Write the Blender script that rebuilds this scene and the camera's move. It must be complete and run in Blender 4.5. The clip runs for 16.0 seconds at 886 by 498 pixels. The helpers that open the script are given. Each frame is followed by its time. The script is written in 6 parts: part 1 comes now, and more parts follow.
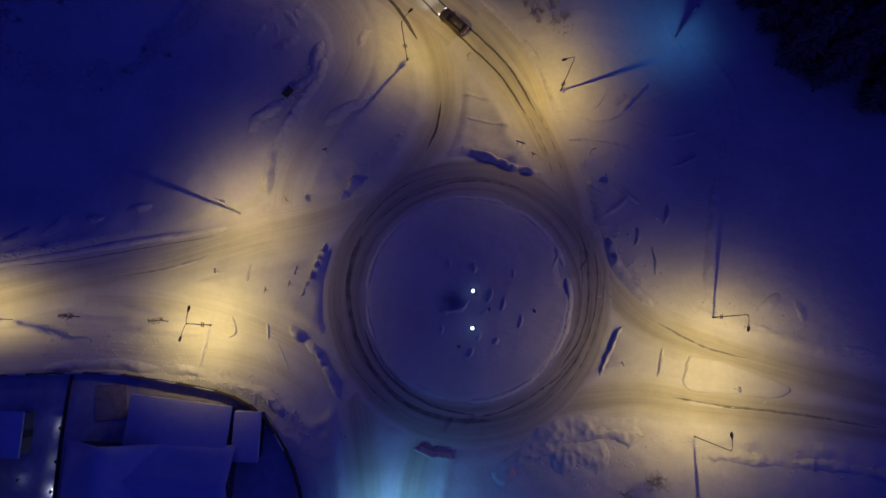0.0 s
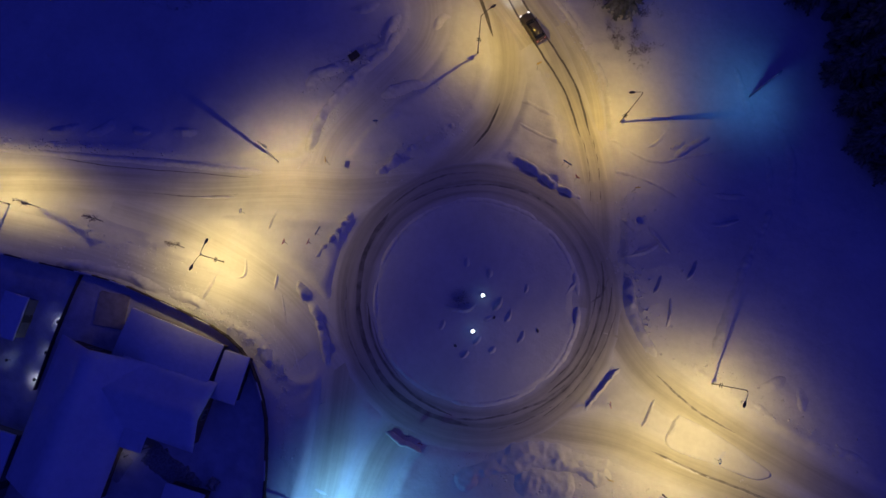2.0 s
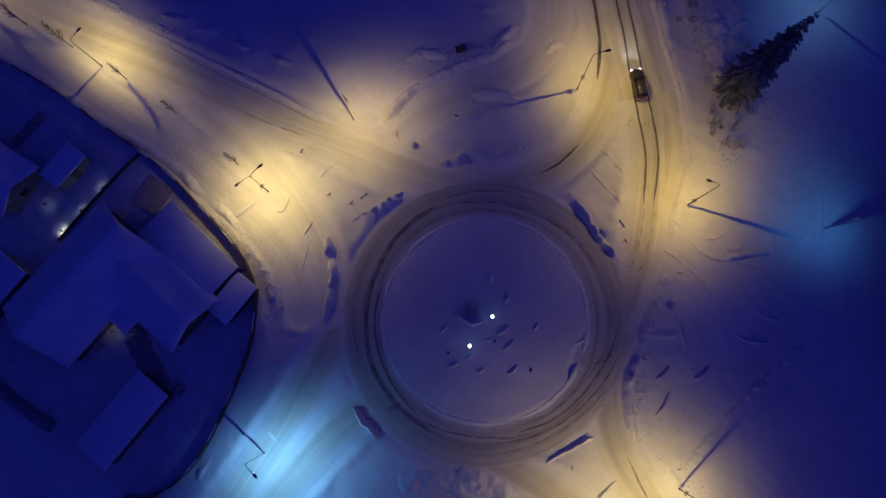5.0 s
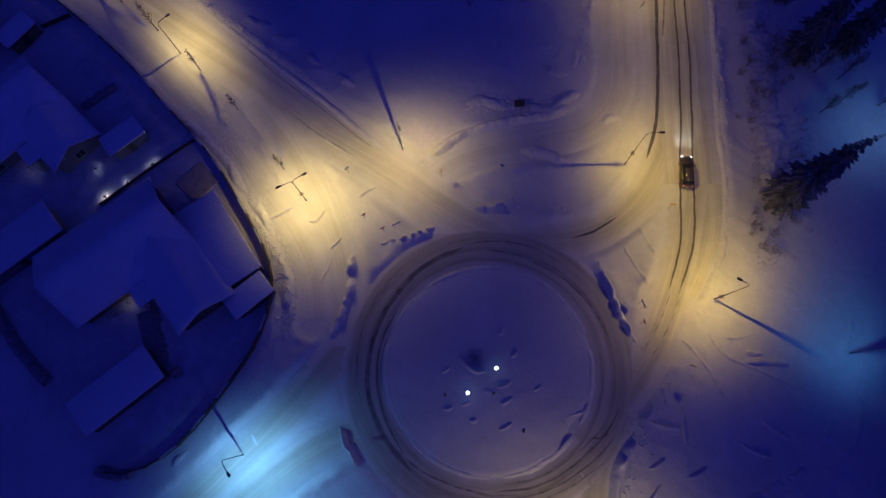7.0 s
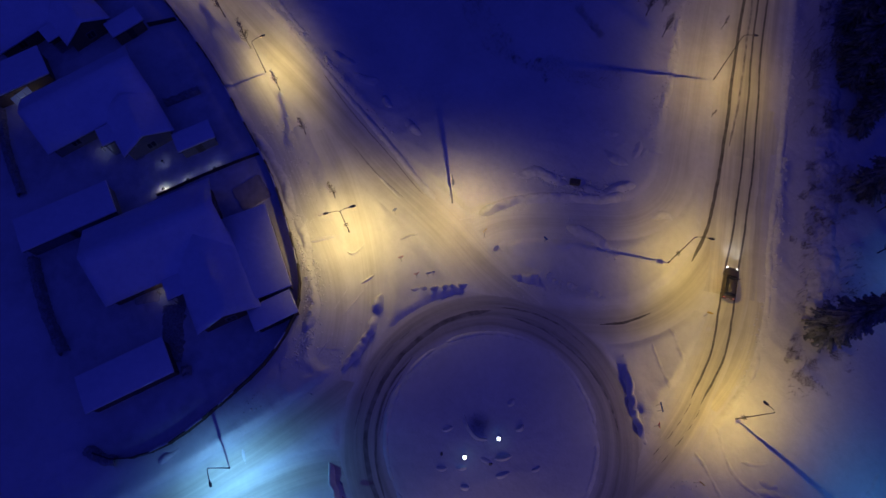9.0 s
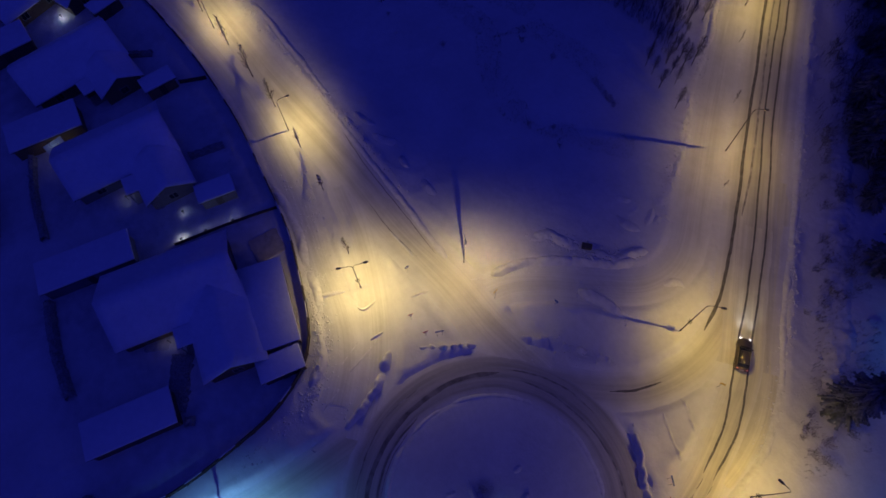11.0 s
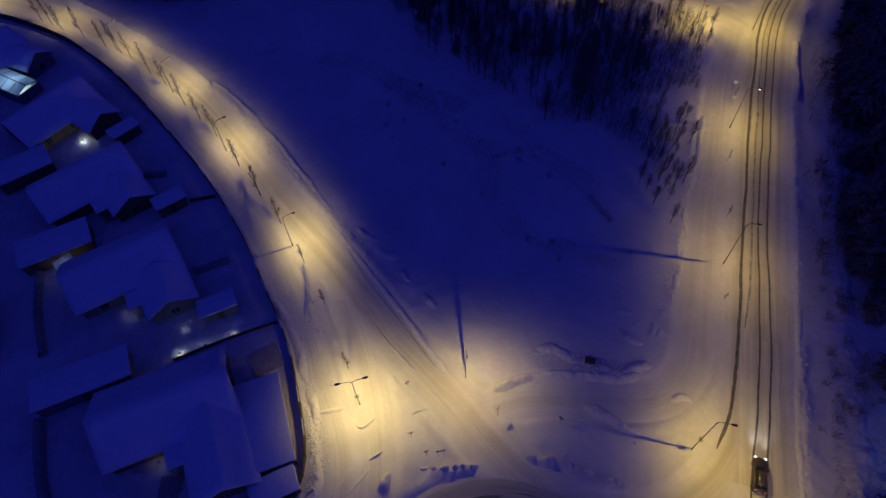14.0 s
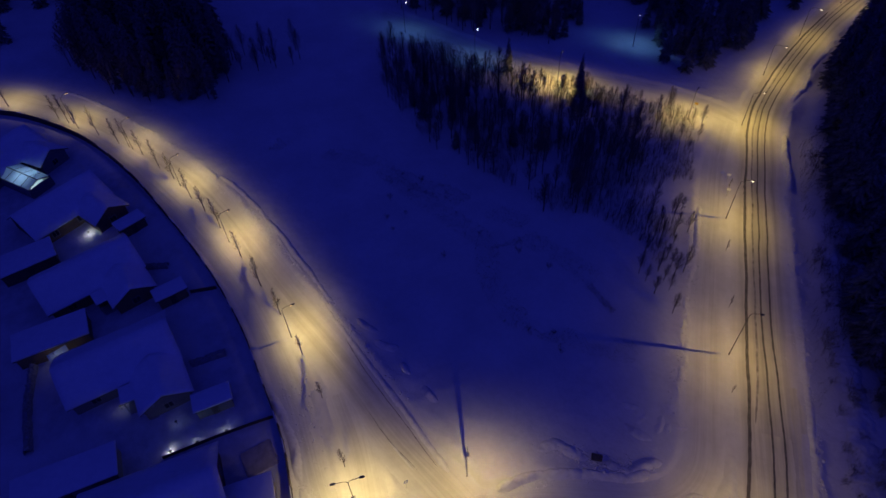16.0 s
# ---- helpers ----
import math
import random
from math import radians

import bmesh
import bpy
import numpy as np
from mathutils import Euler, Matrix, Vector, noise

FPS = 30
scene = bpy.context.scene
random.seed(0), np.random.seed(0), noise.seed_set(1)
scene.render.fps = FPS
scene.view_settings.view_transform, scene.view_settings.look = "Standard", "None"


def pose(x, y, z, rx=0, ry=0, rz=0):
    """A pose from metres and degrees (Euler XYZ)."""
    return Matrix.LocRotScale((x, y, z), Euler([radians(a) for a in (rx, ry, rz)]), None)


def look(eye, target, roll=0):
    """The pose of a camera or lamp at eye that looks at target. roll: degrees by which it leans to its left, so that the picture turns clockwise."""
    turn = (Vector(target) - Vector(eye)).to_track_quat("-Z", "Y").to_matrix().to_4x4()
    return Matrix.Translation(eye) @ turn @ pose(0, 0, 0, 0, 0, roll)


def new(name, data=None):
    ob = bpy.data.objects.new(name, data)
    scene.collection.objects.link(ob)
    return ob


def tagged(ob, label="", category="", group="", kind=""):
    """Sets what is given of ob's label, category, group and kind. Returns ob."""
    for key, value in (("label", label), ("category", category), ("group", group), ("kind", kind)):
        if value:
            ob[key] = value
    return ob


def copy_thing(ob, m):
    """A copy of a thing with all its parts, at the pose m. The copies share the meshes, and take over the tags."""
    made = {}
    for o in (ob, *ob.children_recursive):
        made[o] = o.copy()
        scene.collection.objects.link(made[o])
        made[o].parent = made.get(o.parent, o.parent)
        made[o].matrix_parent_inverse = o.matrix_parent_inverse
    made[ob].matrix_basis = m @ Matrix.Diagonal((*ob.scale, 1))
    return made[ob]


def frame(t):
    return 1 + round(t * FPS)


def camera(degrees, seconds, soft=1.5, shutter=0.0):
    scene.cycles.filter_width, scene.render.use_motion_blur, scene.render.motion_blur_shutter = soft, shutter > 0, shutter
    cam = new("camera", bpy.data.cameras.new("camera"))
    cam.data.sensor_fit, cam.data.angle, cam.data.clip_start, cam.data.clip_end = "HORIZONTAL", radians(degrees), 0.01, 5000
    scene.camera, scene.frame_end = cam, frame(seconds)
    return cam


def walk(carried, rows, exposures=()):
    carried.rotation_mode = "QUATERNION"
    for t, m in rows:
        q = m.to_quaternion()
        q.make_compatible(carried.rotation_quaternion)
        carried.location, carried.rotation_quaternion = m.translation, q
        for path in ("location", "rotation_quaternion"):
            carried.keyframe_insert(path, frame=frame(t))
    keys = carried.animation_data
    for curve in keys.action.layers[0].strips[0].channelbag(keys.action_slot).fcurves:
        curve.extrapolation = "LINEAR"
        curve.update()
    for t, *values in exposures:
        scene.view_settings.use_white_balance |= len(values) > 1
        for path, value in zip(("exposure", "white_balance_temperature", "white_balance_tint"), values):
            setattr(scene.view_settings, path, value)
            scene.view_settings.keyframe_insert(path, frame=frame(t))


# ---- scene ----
cam = camera(72.0, 16.0, 1.6)
PATH = [
    (0, (-2.712, -5.129, 79.311), (-2.745, -4.835, 77.333), -6.6),
    (0.5, (-2.709, -4.964, 79.287), (-2.758, -4.679, 77.308), -6.8),
    (1, (-2.702, -4.816, 79.26), (-2.769, -4.541, 77.28), -6.6),
    (1.5, (-2.683, -4.698, 79.236), (-2.769, -4.431, 77.256), -6.7),
    (2, (-2.642, -4.614, 79.217), (-2.743, -4.356, 77.236), -6.8),
    (2.5, (-2.564, -4.564, 79.206), (-2.681, -4.315, 77.225), -7.3),
    (3, (-2.443, -4.545, 79.195), (-2.576, -4.306, 77.214), -7.7),
    (3.5, (-2.279, -4.568, 79.208), (-2.431, -4.337, 77.227), -7.9),
    (6, (-1.202, -4.901, 79.552), (-1.494, -4.652, 77.589), -6.6),
    (6.5, (-0.984, -4.984, 79.589), (-1.321, -4.72, 77.635), -5.9),
    (7, (-0.783, -5.07, 79.628), (-1.167, -4.791, 77.685), -5.4),
    (7.5, (-0.612, -5.152, 79.666), (-1.051, -4.862, 77.737), -4.7),
    (8, (-0.477, -5.219, 79.701), (-0.969, -4.926, 77.784), -3.8),
    (8.5, (-0.375, -5.259, 79.731), (-0.92, -4.963, 77.829), -3.0),
    (9, (-0.3, -5.249, 79.775), (-0.898, -4.957, 77.889), -2.8),
    (11.5, (-0.08, -4.897, 80.327), (-0.9, -4.542, 78.537), -3.0),
    (12, (-0.028, -4.841, 80.376), (-0.898, -4.461, 78.615), -3.0),
    (12.5, (0.023, -4.801, 80.415), (-0.894, -4.396, 78.685), -2.9),
    (13, (0.054, -4.769, 80.444), (-0.911, -4.341, 78.745), -2.8),
    (13.5, (0.061, -4.735, 80.47), (-0.951, -4.286, 78.804), -2.9),
    (14, (0.039, -4.685, 80.492), (-1.023, -4.214, 78.864), -2.9),
    (14.5, (-0.007, -4.601, 80.508), (-1.122, -4.104, 78.924), -2.9),
    (15, (-0.067, -4.494, 80.517), (-1.233, -3.972, 78.978), -2.9),
    (15.5, (-0.121, -4.373, 80.524), (-1.337, -3.827, 79.033), -2.8),
    (16, (-0.162, -4.251, 80.531), (-1.425, -3.682, 79.088), -2.8),
]
walk(cam, [(t, look(eye, target, roll)) for t, eye, target, roll in PATH], [(0.0, -0.33), (0.3, -0.06), (0.7, 0.0), (16.0, 0.0)])

# ---- world and light of the whole place ----
world = bpy.data.worlds.new("dusk")
scene.world = world
world.use_nodes = True
wn = world.node_tree.nodes
# the daylight stands low in the east: the western sky is darker
across_sky = wn.new("ShaderNodeMapping")
across_sky.inputs["Location"].default_value = (0.5, 0, 0)
across_sky.inputs["Scale"].default_value = (0.5, 1, 1)
dusk = wn.new("ShaderNodeTexGradient")
tone = wn.new("ShaderNodeValToRGB")
tone.color_ramp.elements[0].color = (0.0165, 0.0245, 0.43, 1)
tone.color_ramp.elements[1].color = (0.052, 0.075, 1.36, 1)
world.node_tree.links.new(wn.new("ShaderNodeTexCoord").outputs["Generated"], across_sky.inputs[0])
world.node_tree.links.new(across_sky.outputs[0], dusk.inputs[0])
world.node_tree.links.new(dusk.outputs["Fac"], tone.inputs[0])
world.node_tree.links.new(tone.outputs[0], wn["Background"].inputs[0])
wn["Background"].inputs[1].default_value = 0.164
scene.view_settings.exposure = 0.0


# ---- materials ----
def material(name):
    m = bpy.data.materials.new(name)
    m.use_nodes = True
    nt = m.node_tree
    return m, nt, nt.nodes["Principled BSDF"]


def node(nt, kind, **values):
    n = nt.nodes.new(kind)
    for k, v in values.items():
        n.inputs[k.replace("_", " ")].default_value = v
    return n


def ramp(nt, source, stops):
    r = nt.nodes.new("ShaderNodeValToRGB")
    while len(r.color_ramp.elements) < len(stops):
        r.color_ramp.elements.new(0.5)
    for e, (p, c) in zip(r.color_ramp.elements, stops):
        e.position, e.color = p, (*c, 1)
    nt.links.new(source, r.inputs[0])
    return r.outputs[0]


def mix(nt, a, b, fac, kind="MIX"):
    m = nt.nodes.new("ShaderNodeMix")
    m.data_type, m.blend_type = "RGBA", kind
    for sock, v in ((m.inputs[0], fac), (m.inputs[6], a), (m.inputs[7], b)):
        if isinstance(v, (int, float)):
            sock.default_value = v
        elif isinstance(v, tuple):
            sock.default_value = (*v, 1)
        else:
            nt.links.new(v, sock)
    return m.outputs[2]


def maths(nt, op, a, b=None):
    m = nt.nodes.new("ShaderNodeMath")
    m.operation = op
    for sock, v in zip(m.inputs, (a, b)):
        if v is None:
            continue
        if isinstance(v, (int, float)):
            sock.default_value = v
        else:
            nt.links.new(v, sock)
    return m.outputs[0]


def noise_of(nt, scale, detail=4.0, rough=0.55, coord=None, stretch=None):
    n = node(nt, "ShaderNodeTexNoise", Scale=scale, Detail=detail, Roughness=rough)
    if coord is None:
        coord = nt.nodes.new("ShaderNodeTexCoord").outputs["Object"]
    if stretch:
        mp = nt.nodes.new("ShaderNodeMapping")
        mp.inputs["Scale"].default_value = stretch
        nt.links.new(coord, mp.inputs[0])
        coord = mp.outputs[0]
    nt.links.new(coord, n.inputs["Vector"])
    return n.outputs["Fac"]


def bump(nt, bsdf, height, strength, distance):
    b = node(nt, "ShaderNodeBump", Strength=strength, Distance=distance)
    nt.links.new(height, b.inputs["Height"])
    nt.links.new(b.outputs[0], bsdf.inputs["Normal"])


def grained(name, dark, light, scale=6.0, rough=0.7, metal=0.0, relief=0.01, detail=5.0):
    m, nt, b = material(name)
    nt.links.new(ramp(nt, noise_of(nt, scale, detail), [(0.3, dark), (0.7, light)]), b.inputs["Base Color"])
    b.inputs["Roughness"].default_value, b.inputs["Metallic"].default_value = rough, metal
    bump(nt, b, noise_of(nt, scale * 6), 0.5, relief)
    return m


def plain(name, color, rough=0.5, metal=0.0):
    return grained(name, tuple(c * 0.88 for c in color), tuple(min(1, c * 1.1) for c in color), 9.0, rough, metal, 0.003)


def glow(name, color, strength):
    m, nt, b = material(name)
    b.inputs["Base Color"].default_value = (0.6, 0.6, 0.6, 1)
    b.inputs["Emission Color"].default_value = (*color, 1)
    b.inputs["Emission Strength"].default_value = strength
    return m


def snow_material(name, low, high, patch, relief=0.12, speck=0.0, trodden_shade=False):
    """Snow: broad patches, finer wind marks and small lumps."""
    m, nt, b = material(name)
    broad = ramp(nt, noise_of(nt, 0.09, 5.0, 0.6), [(0.32, low), (0.66, high)])
    fine = ramp(nt, noise_of(nt, 1.3, 6.0, 0.65), [(0.35, patch), (0.6, (1, 1, 1))])
    col = mix(nt, broad, fine, 0.45, "MULTIPLY")
    if speck:
        dirt = ramp(nt, noise_of(nt, 7.0, 3.0, 0.7), [(0.60, (1, 1, 1)), (0.72, (0.55, 0.5, 0.45))])
        col = mix(nt, col, dirt, speck, "MULTIPLY")
    if trodden_shade:  # trampled, thinner snow in the yards; shade between houses put into its tone
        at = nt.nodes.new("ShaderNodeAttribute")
        at.attribute_name = "trodden_shade"
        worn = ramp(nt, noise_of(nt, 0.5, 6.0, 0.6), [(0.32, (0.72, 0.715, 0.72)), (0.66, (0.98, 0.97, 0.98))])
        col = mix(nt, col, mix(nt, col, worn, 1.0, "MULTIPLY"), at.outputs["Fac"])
    nt.links.new(col, b.inputs["Base Color"])
    b.inputs["Roughness"].default_value = 0.75
    lumps = mix(nt, noise_of(nt, 0.4, 3.0, 0.45), noise_of(nt, 1.7, 2.0, 0.4), 0.08)
    lumps = mix(nt, lumps, noise_of(nt, 3.4, 3.0, 0.55), 0.1)
    bump(nt, b, lumps, 0.55, relief)
    return m


CLEAN = ((0.67, 0.66, 0.65), (0.80, 0.79, 0.78))


def road_material(name, tracks, low, high, dark, bare=0.8, inner=0.3, outer=0.92):
    """Packed snow on a road: faint streaks along the way, wheel tracks at the given distances across it (u, in metres), fresh snow towards the edges."""
    m, nt, b = material(name)
    uvn = nt.nodes.new("ShaderNodeUVMap")
    uvn.uv_map = "UVMap"
    uv = uvn.outputs[0]
    en = nt.nodes.new("ShaderNodeUVMap")
    en.uv_map = "edge"
    sep, esep = nt.nodes.new("ShaderNodeSeparateXYZ"), nt.nodes.new("ShaderNodeSeparateXYZ")
    nt.links.new(uv, sep.inputs[0])
    nt.links.new(en.outputs[0], esep.inputs[0])
    sway = maths(nt, "MULTIPLY", maths(nt, "SUBTRACT", noise_of(nt, 0.05, 3.0, 0.5, uv, (0.15, 1, 1)), 0.5), 1.1)
    u = maths(nt, "ADD", sep.outputs[0], sway)
    streak = noise_of(nt, 1.0, 5.0, 0.6, uv, (0.9, 0.03, 1))
    lumps = noise_of(nt, 0.35, 5.0, 0.65)
    ruts = ramp(nt, noise_of(nt, 1.0, 4.0, 0.6, uv, (3.6, 0.06, 1)), [(0.36, (0.80, 0.79, 0.765)), (0.58, (1, 1, 1))])
    dirty = mix(nt, ramp(nt, streak, [(0.34, low), (0.62, high)]), ruts, 0.5, "MULTIPLY")
    worn = ramp(nt, noise_of(nt, 0.5, 5.0, 0.7, uv, (1.5, 0.16, 1)), [(0.36, (0, 0, 0)), (0.56, (1, 1, 1))])
    for at, wide, strength in tracks:
        d = maths(nt, "ABSOLUTE", maths(nt, "SUBTRACT", u, at))
        core = maths(nt, "SUBTRACT", 1.0, maths(nt, "MINIMUM", maths(nt, "DIVIDE", d, wide), 1.0))
        core = maths(nt, "MINIMUM", maths(nt, "MULTIPLY", core, 1.5), 1.0)
        core = maths(nt, "MULTIPLY", core, strength)
        core = maths(nt, "MULTIPLY", core, mix(nt, (1, 1, 1), worn, 1 - bare))
        dirty = mix(nt, dirty, dark, core)
    # the traffic keeps to the middle; towards its edges the road is as clean as the snow beside it
    clean = ramp(nt, noise_of(nt, 0.09, 5.0, 0.6), [(0.32, CLEAN[0]), (0.66, CLEAN[1])])
    spread = maths(nt, "ADD", maths(nt, "ABSOLUTE", esep.outputs[0]), maths(nt, "MULTIPLY", maths(nt, "SUBTRACT", noise_of(nt, 1.0, 4.0, 0.6, uv, (0.5, 0.09, 1)), 0.5), 0.5))
    used = ramp(nt, spread, [(inner, (1, 1, 1)), (outer, (0, 0, 0))])
    col = mix(nt, clean, dirty, used)
    col = mix(nt, col, ramp(nt, lumps, [(0.3, (0.86, 0.855, 0.845)), (0.6, (1, 1, 1))]), 0.8, "MULTIPLY")
    nt.links.new(col, b.inputs["Base Color"])
    b.inputs["Roughness"].default_value = 0.65
    bump(nt, b, mix(nt, streak, noise_of(nt, 1.6, 3.0, 0.5), 0.4), 0.7, 0.12)
    return m


def whitened(name, dark, light, sky_tone):
    """Needles with paler upper faces: dim sky light is put into their colour."""
    m, nt, b = material(name)
    base = ramp(nt, noise_of(nt, 2.0, 5.0), [(0.3, dark), (0.7, light)])
    sep = nt.nodes.new("ShaderNodeSeparateXYZ")
    nt.links.new(nt.nodes.new("ShaderNodeNewGeometry").outputs["True Normal"], sep.inputs[0])
    facing_up = maths(nt, "MULTIPLY", maths(nt, "MAXIMUM", sep.outputs[2], 0.0), ramp(nt, noise_of(nt, 0.8, 4.0), [(0.36, (0, 0, 0)), (0.6, (0.9, 0.9, 0.9))]))
    nt.links.new(mix(nt, base, sky_tone, facing_up), b.inputs["Base Color"])
    b.inputs["Roughness"].default_value = 0.85
    return m


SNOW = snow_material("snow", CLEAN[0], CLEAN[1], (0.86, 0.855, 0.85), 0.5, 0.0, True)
BANK = snow_material("ploughed_snow", (0.70, 0.69, 0.675), (0.83, 0.82, 0.81), (0.70, 0.69, 0.68), 0.5, 0.35)
ROOFSNOW = snow_material("roof_snow", (0.76, 0.77, 0.80), (0.90, 0.91, 0.94), (0.82, 0.82, 0.85), 0.25)
ASPHALT = (0.075, 0.07, 0.065)
PACKED = road_material("packed_snow", [], (0.64, 0.625, 0.60), (0.76, 0.75, 0.73), ASPHALT)
RINGMAT = road_material("ring_snow", [(-0.3, 0.5, 0.4), (-1.7, 0.3, 0.3), (0.9, 1.0, 0.2), (2.0, 0.35, 0.25)], (0.48, 0.45, 0.385), (0.64, 0.61, 0.53), (0.13, 0.12, 0.105), 0.25, 0.6, 1.15)
NORTHMAT = road_material("main_road_snow", [(-0.6, 1.0, 0.18), (0.7, 1.3, 0.16), (2.9, 0.6, 0.2), (-3.2, 0.7, 0.2)], (0.56, 0.53, 0.44), (0.74, 0.71, 0.61), ASPHALT, 1.0, 0.5, 1.0)
FAINT = grained("worn_snow_line", (0.13, 0.12, 0.11), (0.48, 0.45, 0.42), 0.9, 0.7, 0, 0.02)
TRACK = grained("bare_wheel_track", (0.06, 0.055, 0.05), (0.20, 0.18, 0.165), 1.4, 0.6, 0, 0.02)
EXITMAT = road_material("exit_lane_snow", [(-0.75, 0.6, 0.2), (0.75, 0.6, 0.2)], (0.56, 0.53, 0.42), (0.75, 0.72, 0.58), ASPHALT, 0.2, 0.4, 1.0)
APRONMAT = road_material("apron_snow", [(0.4, 0.9, 0.12)], (0.64, 0.61, 0.48), (0.78, 0.75, 0.60), ASPHALT, 0.3, 0.8, 1.1)
STREETMAT = road_material("street_snow", [(-1.0, 0.9, 0.12), (0.8, 0.8, 0.12)], (0.60, 0.575, 0.51), (0.77, 0.75, 0.68), (0.3, 0.28, 0.24), 0.5)
LANEMAT = road_material("lane_snow", [(-1.0, 0.9, 0.22), (0.8, 0.8, 0.22)], (0.56, 0.53, 0.44), (0.72, 0.69, 0.58), (0.24, 0.22, 0.18), 0.5)
POLE = plain("painted_steel", (0.05, 0.05, 0.055), 0.45, 0.6)
STEEL = plain("galvanised_steel", (0.42, 0.43, 0.45), 0.4, 0.8)
DARK = plain("dark_housing", (0.03, 0.03, 0.035), 0.5)
LENS = glow("lamp_lens", (1.0, 0.72, 0.3), 4.0)
BOWL = glow("lamp_bowl", (1.0, 0.85, 0.55), 4.0)
COOL_LENS = glow("cool_lamp_lens", (0.75, 0.9, 1.0), 10.0)
WOOD = grained("fence_boards", (0.055, 0.042, 0.035), (0.10, 0.08, 0.065), 3.0, 0.8, 0, 0.02)
BARK = grained("bark", (0.03, 0.026, 0.022), (0.075, 0.065, 0.055), 5.0, 0.9, 0, 0.03)
# the pale upper tone paints in sky light that the dark wood lacks
NEEDLES = whitened("sky_lightened_spruce_needles", (0.045, 0.055, 0.045), (0.10, 0.11, 0.09), (0.30, 0.31, 0.33))
BROWNWOOD = grained("dense_bare_twigs", (0.10, 0.09, 0.085), (0.20, 0.185, 0.175), 1.5, 0.9, 0, 0.02)
GRASS = grained("frosted_dry_grass", (0.16, 0.15, 0.14), (0.32, 0.30, 0.28), 3.0, 0.9, 0, 0.01)
TWIGS = grained("bare_twigs", (0.085, 0.075, 0.07), (0.18, 0.16, 0.15), 3.0, 0.9, 0, 0.01)
WALLS = [grained("house_wall_" + n, tuple(c * 0.8 for c in k), k, 2.0, 0.85, 0, 0.02) for n, k in (("brown", (0.16, 0.11, 0.08)), ("grey", (0.2, 0.2, 0.21)), ("ochre", (0.26, 0.19, 0.1)))]
TRIM = plain("pale_trim", (0.3, 0.3, 0.3), 0.6)
FASCIA = plain("dark_fascia", (0.05, 0.045, 0.045), 0.6)
GLASS = plain("dark_window_glass", (0.02, 0.022, 0.03), 0.08)
STONE = grained("boulder", (0.10, 0.10, 0.10), (0.24, 0.23, 0.22), 4.0, 0.85, 0, 0.04)
PAINT = grained("car_paint", (0.09, 0.075, 0.065), (0.12, 0.10, 0.088), 30.0, 0.3, 0.4, 0.0005)
RUBBER = plain("tyre_rubber", (0.015, 0.015, 0.016), 0.8)
REDLENS = glow("tail_lamp", (1.0, 0.05, 0.03), 0.5)
HEADLENS = glow("head_lamp", (0.9, 0.95, 1.0), 4.0)
BLUESIGN = plain("blue_sign_face", (0.02, 0.09, 0.35), 0.4)
YELLOWSIGN = plain("yellow_sign_face", (0.62, 0.42, 0.03), 0.4)
WHITE = plain("white_sign_face", (0.75, 0.75, 0.75), 0.4)
RED = plain("red_sign_rim", (0.5, 0.03, 0.03), 0.4)


# ---- building helpers ----
def smooth_line(pts, step=1.0):
    """Points at even steps along a smooth curve through pts."""
    p = np.array(pts, float)
    q = np.vstack([2 * p[0] - p[1], p, 2 * p[-1] - p[-2]])
    out = []
    for i in range(1, len(q) - 2):
        a, b, c, d = q[i - 1:i + 3]
        n = max(4, int(np.linalg.norm(c - b) / step * 2))
        for t in np.linspace(0, 1, n, endpoint=False):
            out.append(0.5 * (2 * b + (c - a) * t + (2 * a - 5 * b + 4 * c - d) * t * t + (3 * b - a - 3 * c + d) * t ** 3))
    out.append(p[-1])
    out = np.array(out)
    run = np.concatenate([[0], np.cumsum(np.linalg.norm(np.diff(out, axis=0), axis=1))])
    s = np.linspace(0, run[-1], max(2, int(run[-1] / step) + 1))
    return np.stack([np.interp(s, run, out[:, k]) for k in range(out.shape[1])], 1), s


def side_of(line):
    """Unit vectors to the right of the way along a line."""
    d = np.gradient(line[:, :2], axis=0)
    d /= np.linalg.norm(d, axis=1)[:, None] + 1e-9
    return np.stack([d[:, 1], -d[:, 0]], 1)


KNOTS = {}


def value_noise(x, y, size, seed):
    """Smooth random heights from -1 to 1, one knot every size metres."""
    if seed not in KNOTS:
        KNOTS[seed] = np.random.RandomState(seed).uniform(-1, 1, (256, 256))
    r = KNOTS[seed]
    u, v = x / size, y / size
    i, j = np.floor(u).astype(int), np.floor(v).astype(int)
    f, g = u - i, v - j
    f, g = f * f * (3 - 2 * f), g * g * (3 - 2 * g)
    at = lambda a, b: r[a % 256, b % 256]
    return (at(i, j) * (1 - f) + at(i + 1, j) * f) * (1 - g) + (at(i, j + 1) * (1 - f) + at(i + 1, j + 1) * f) * g


def mesh_object(name, verts, faces, mat, smooth=True, uv=None, edge=None):
    me = bpy.data.meshes.new(name)
    me.from_pydata([tuple(v) for v in verts], [], faces)
    me.materials.append(mat)
    if smooth:
        me.polygons.foreach_set("use_smooth", [True] * len(me.polygons))
    if uv is not None:
        idx = np.empty(len(me.loops), int)
        me.loops.foreach_get("vertex_index", idx)
        for title, values in (("UVMap", uv), ("edge", edge)):
            layer = me.uv_layers.new(name=title)
            layer.data.foreach_set("uv", np.array(values, float)[idx].ravel())
    me.update()
    return new(name, me)


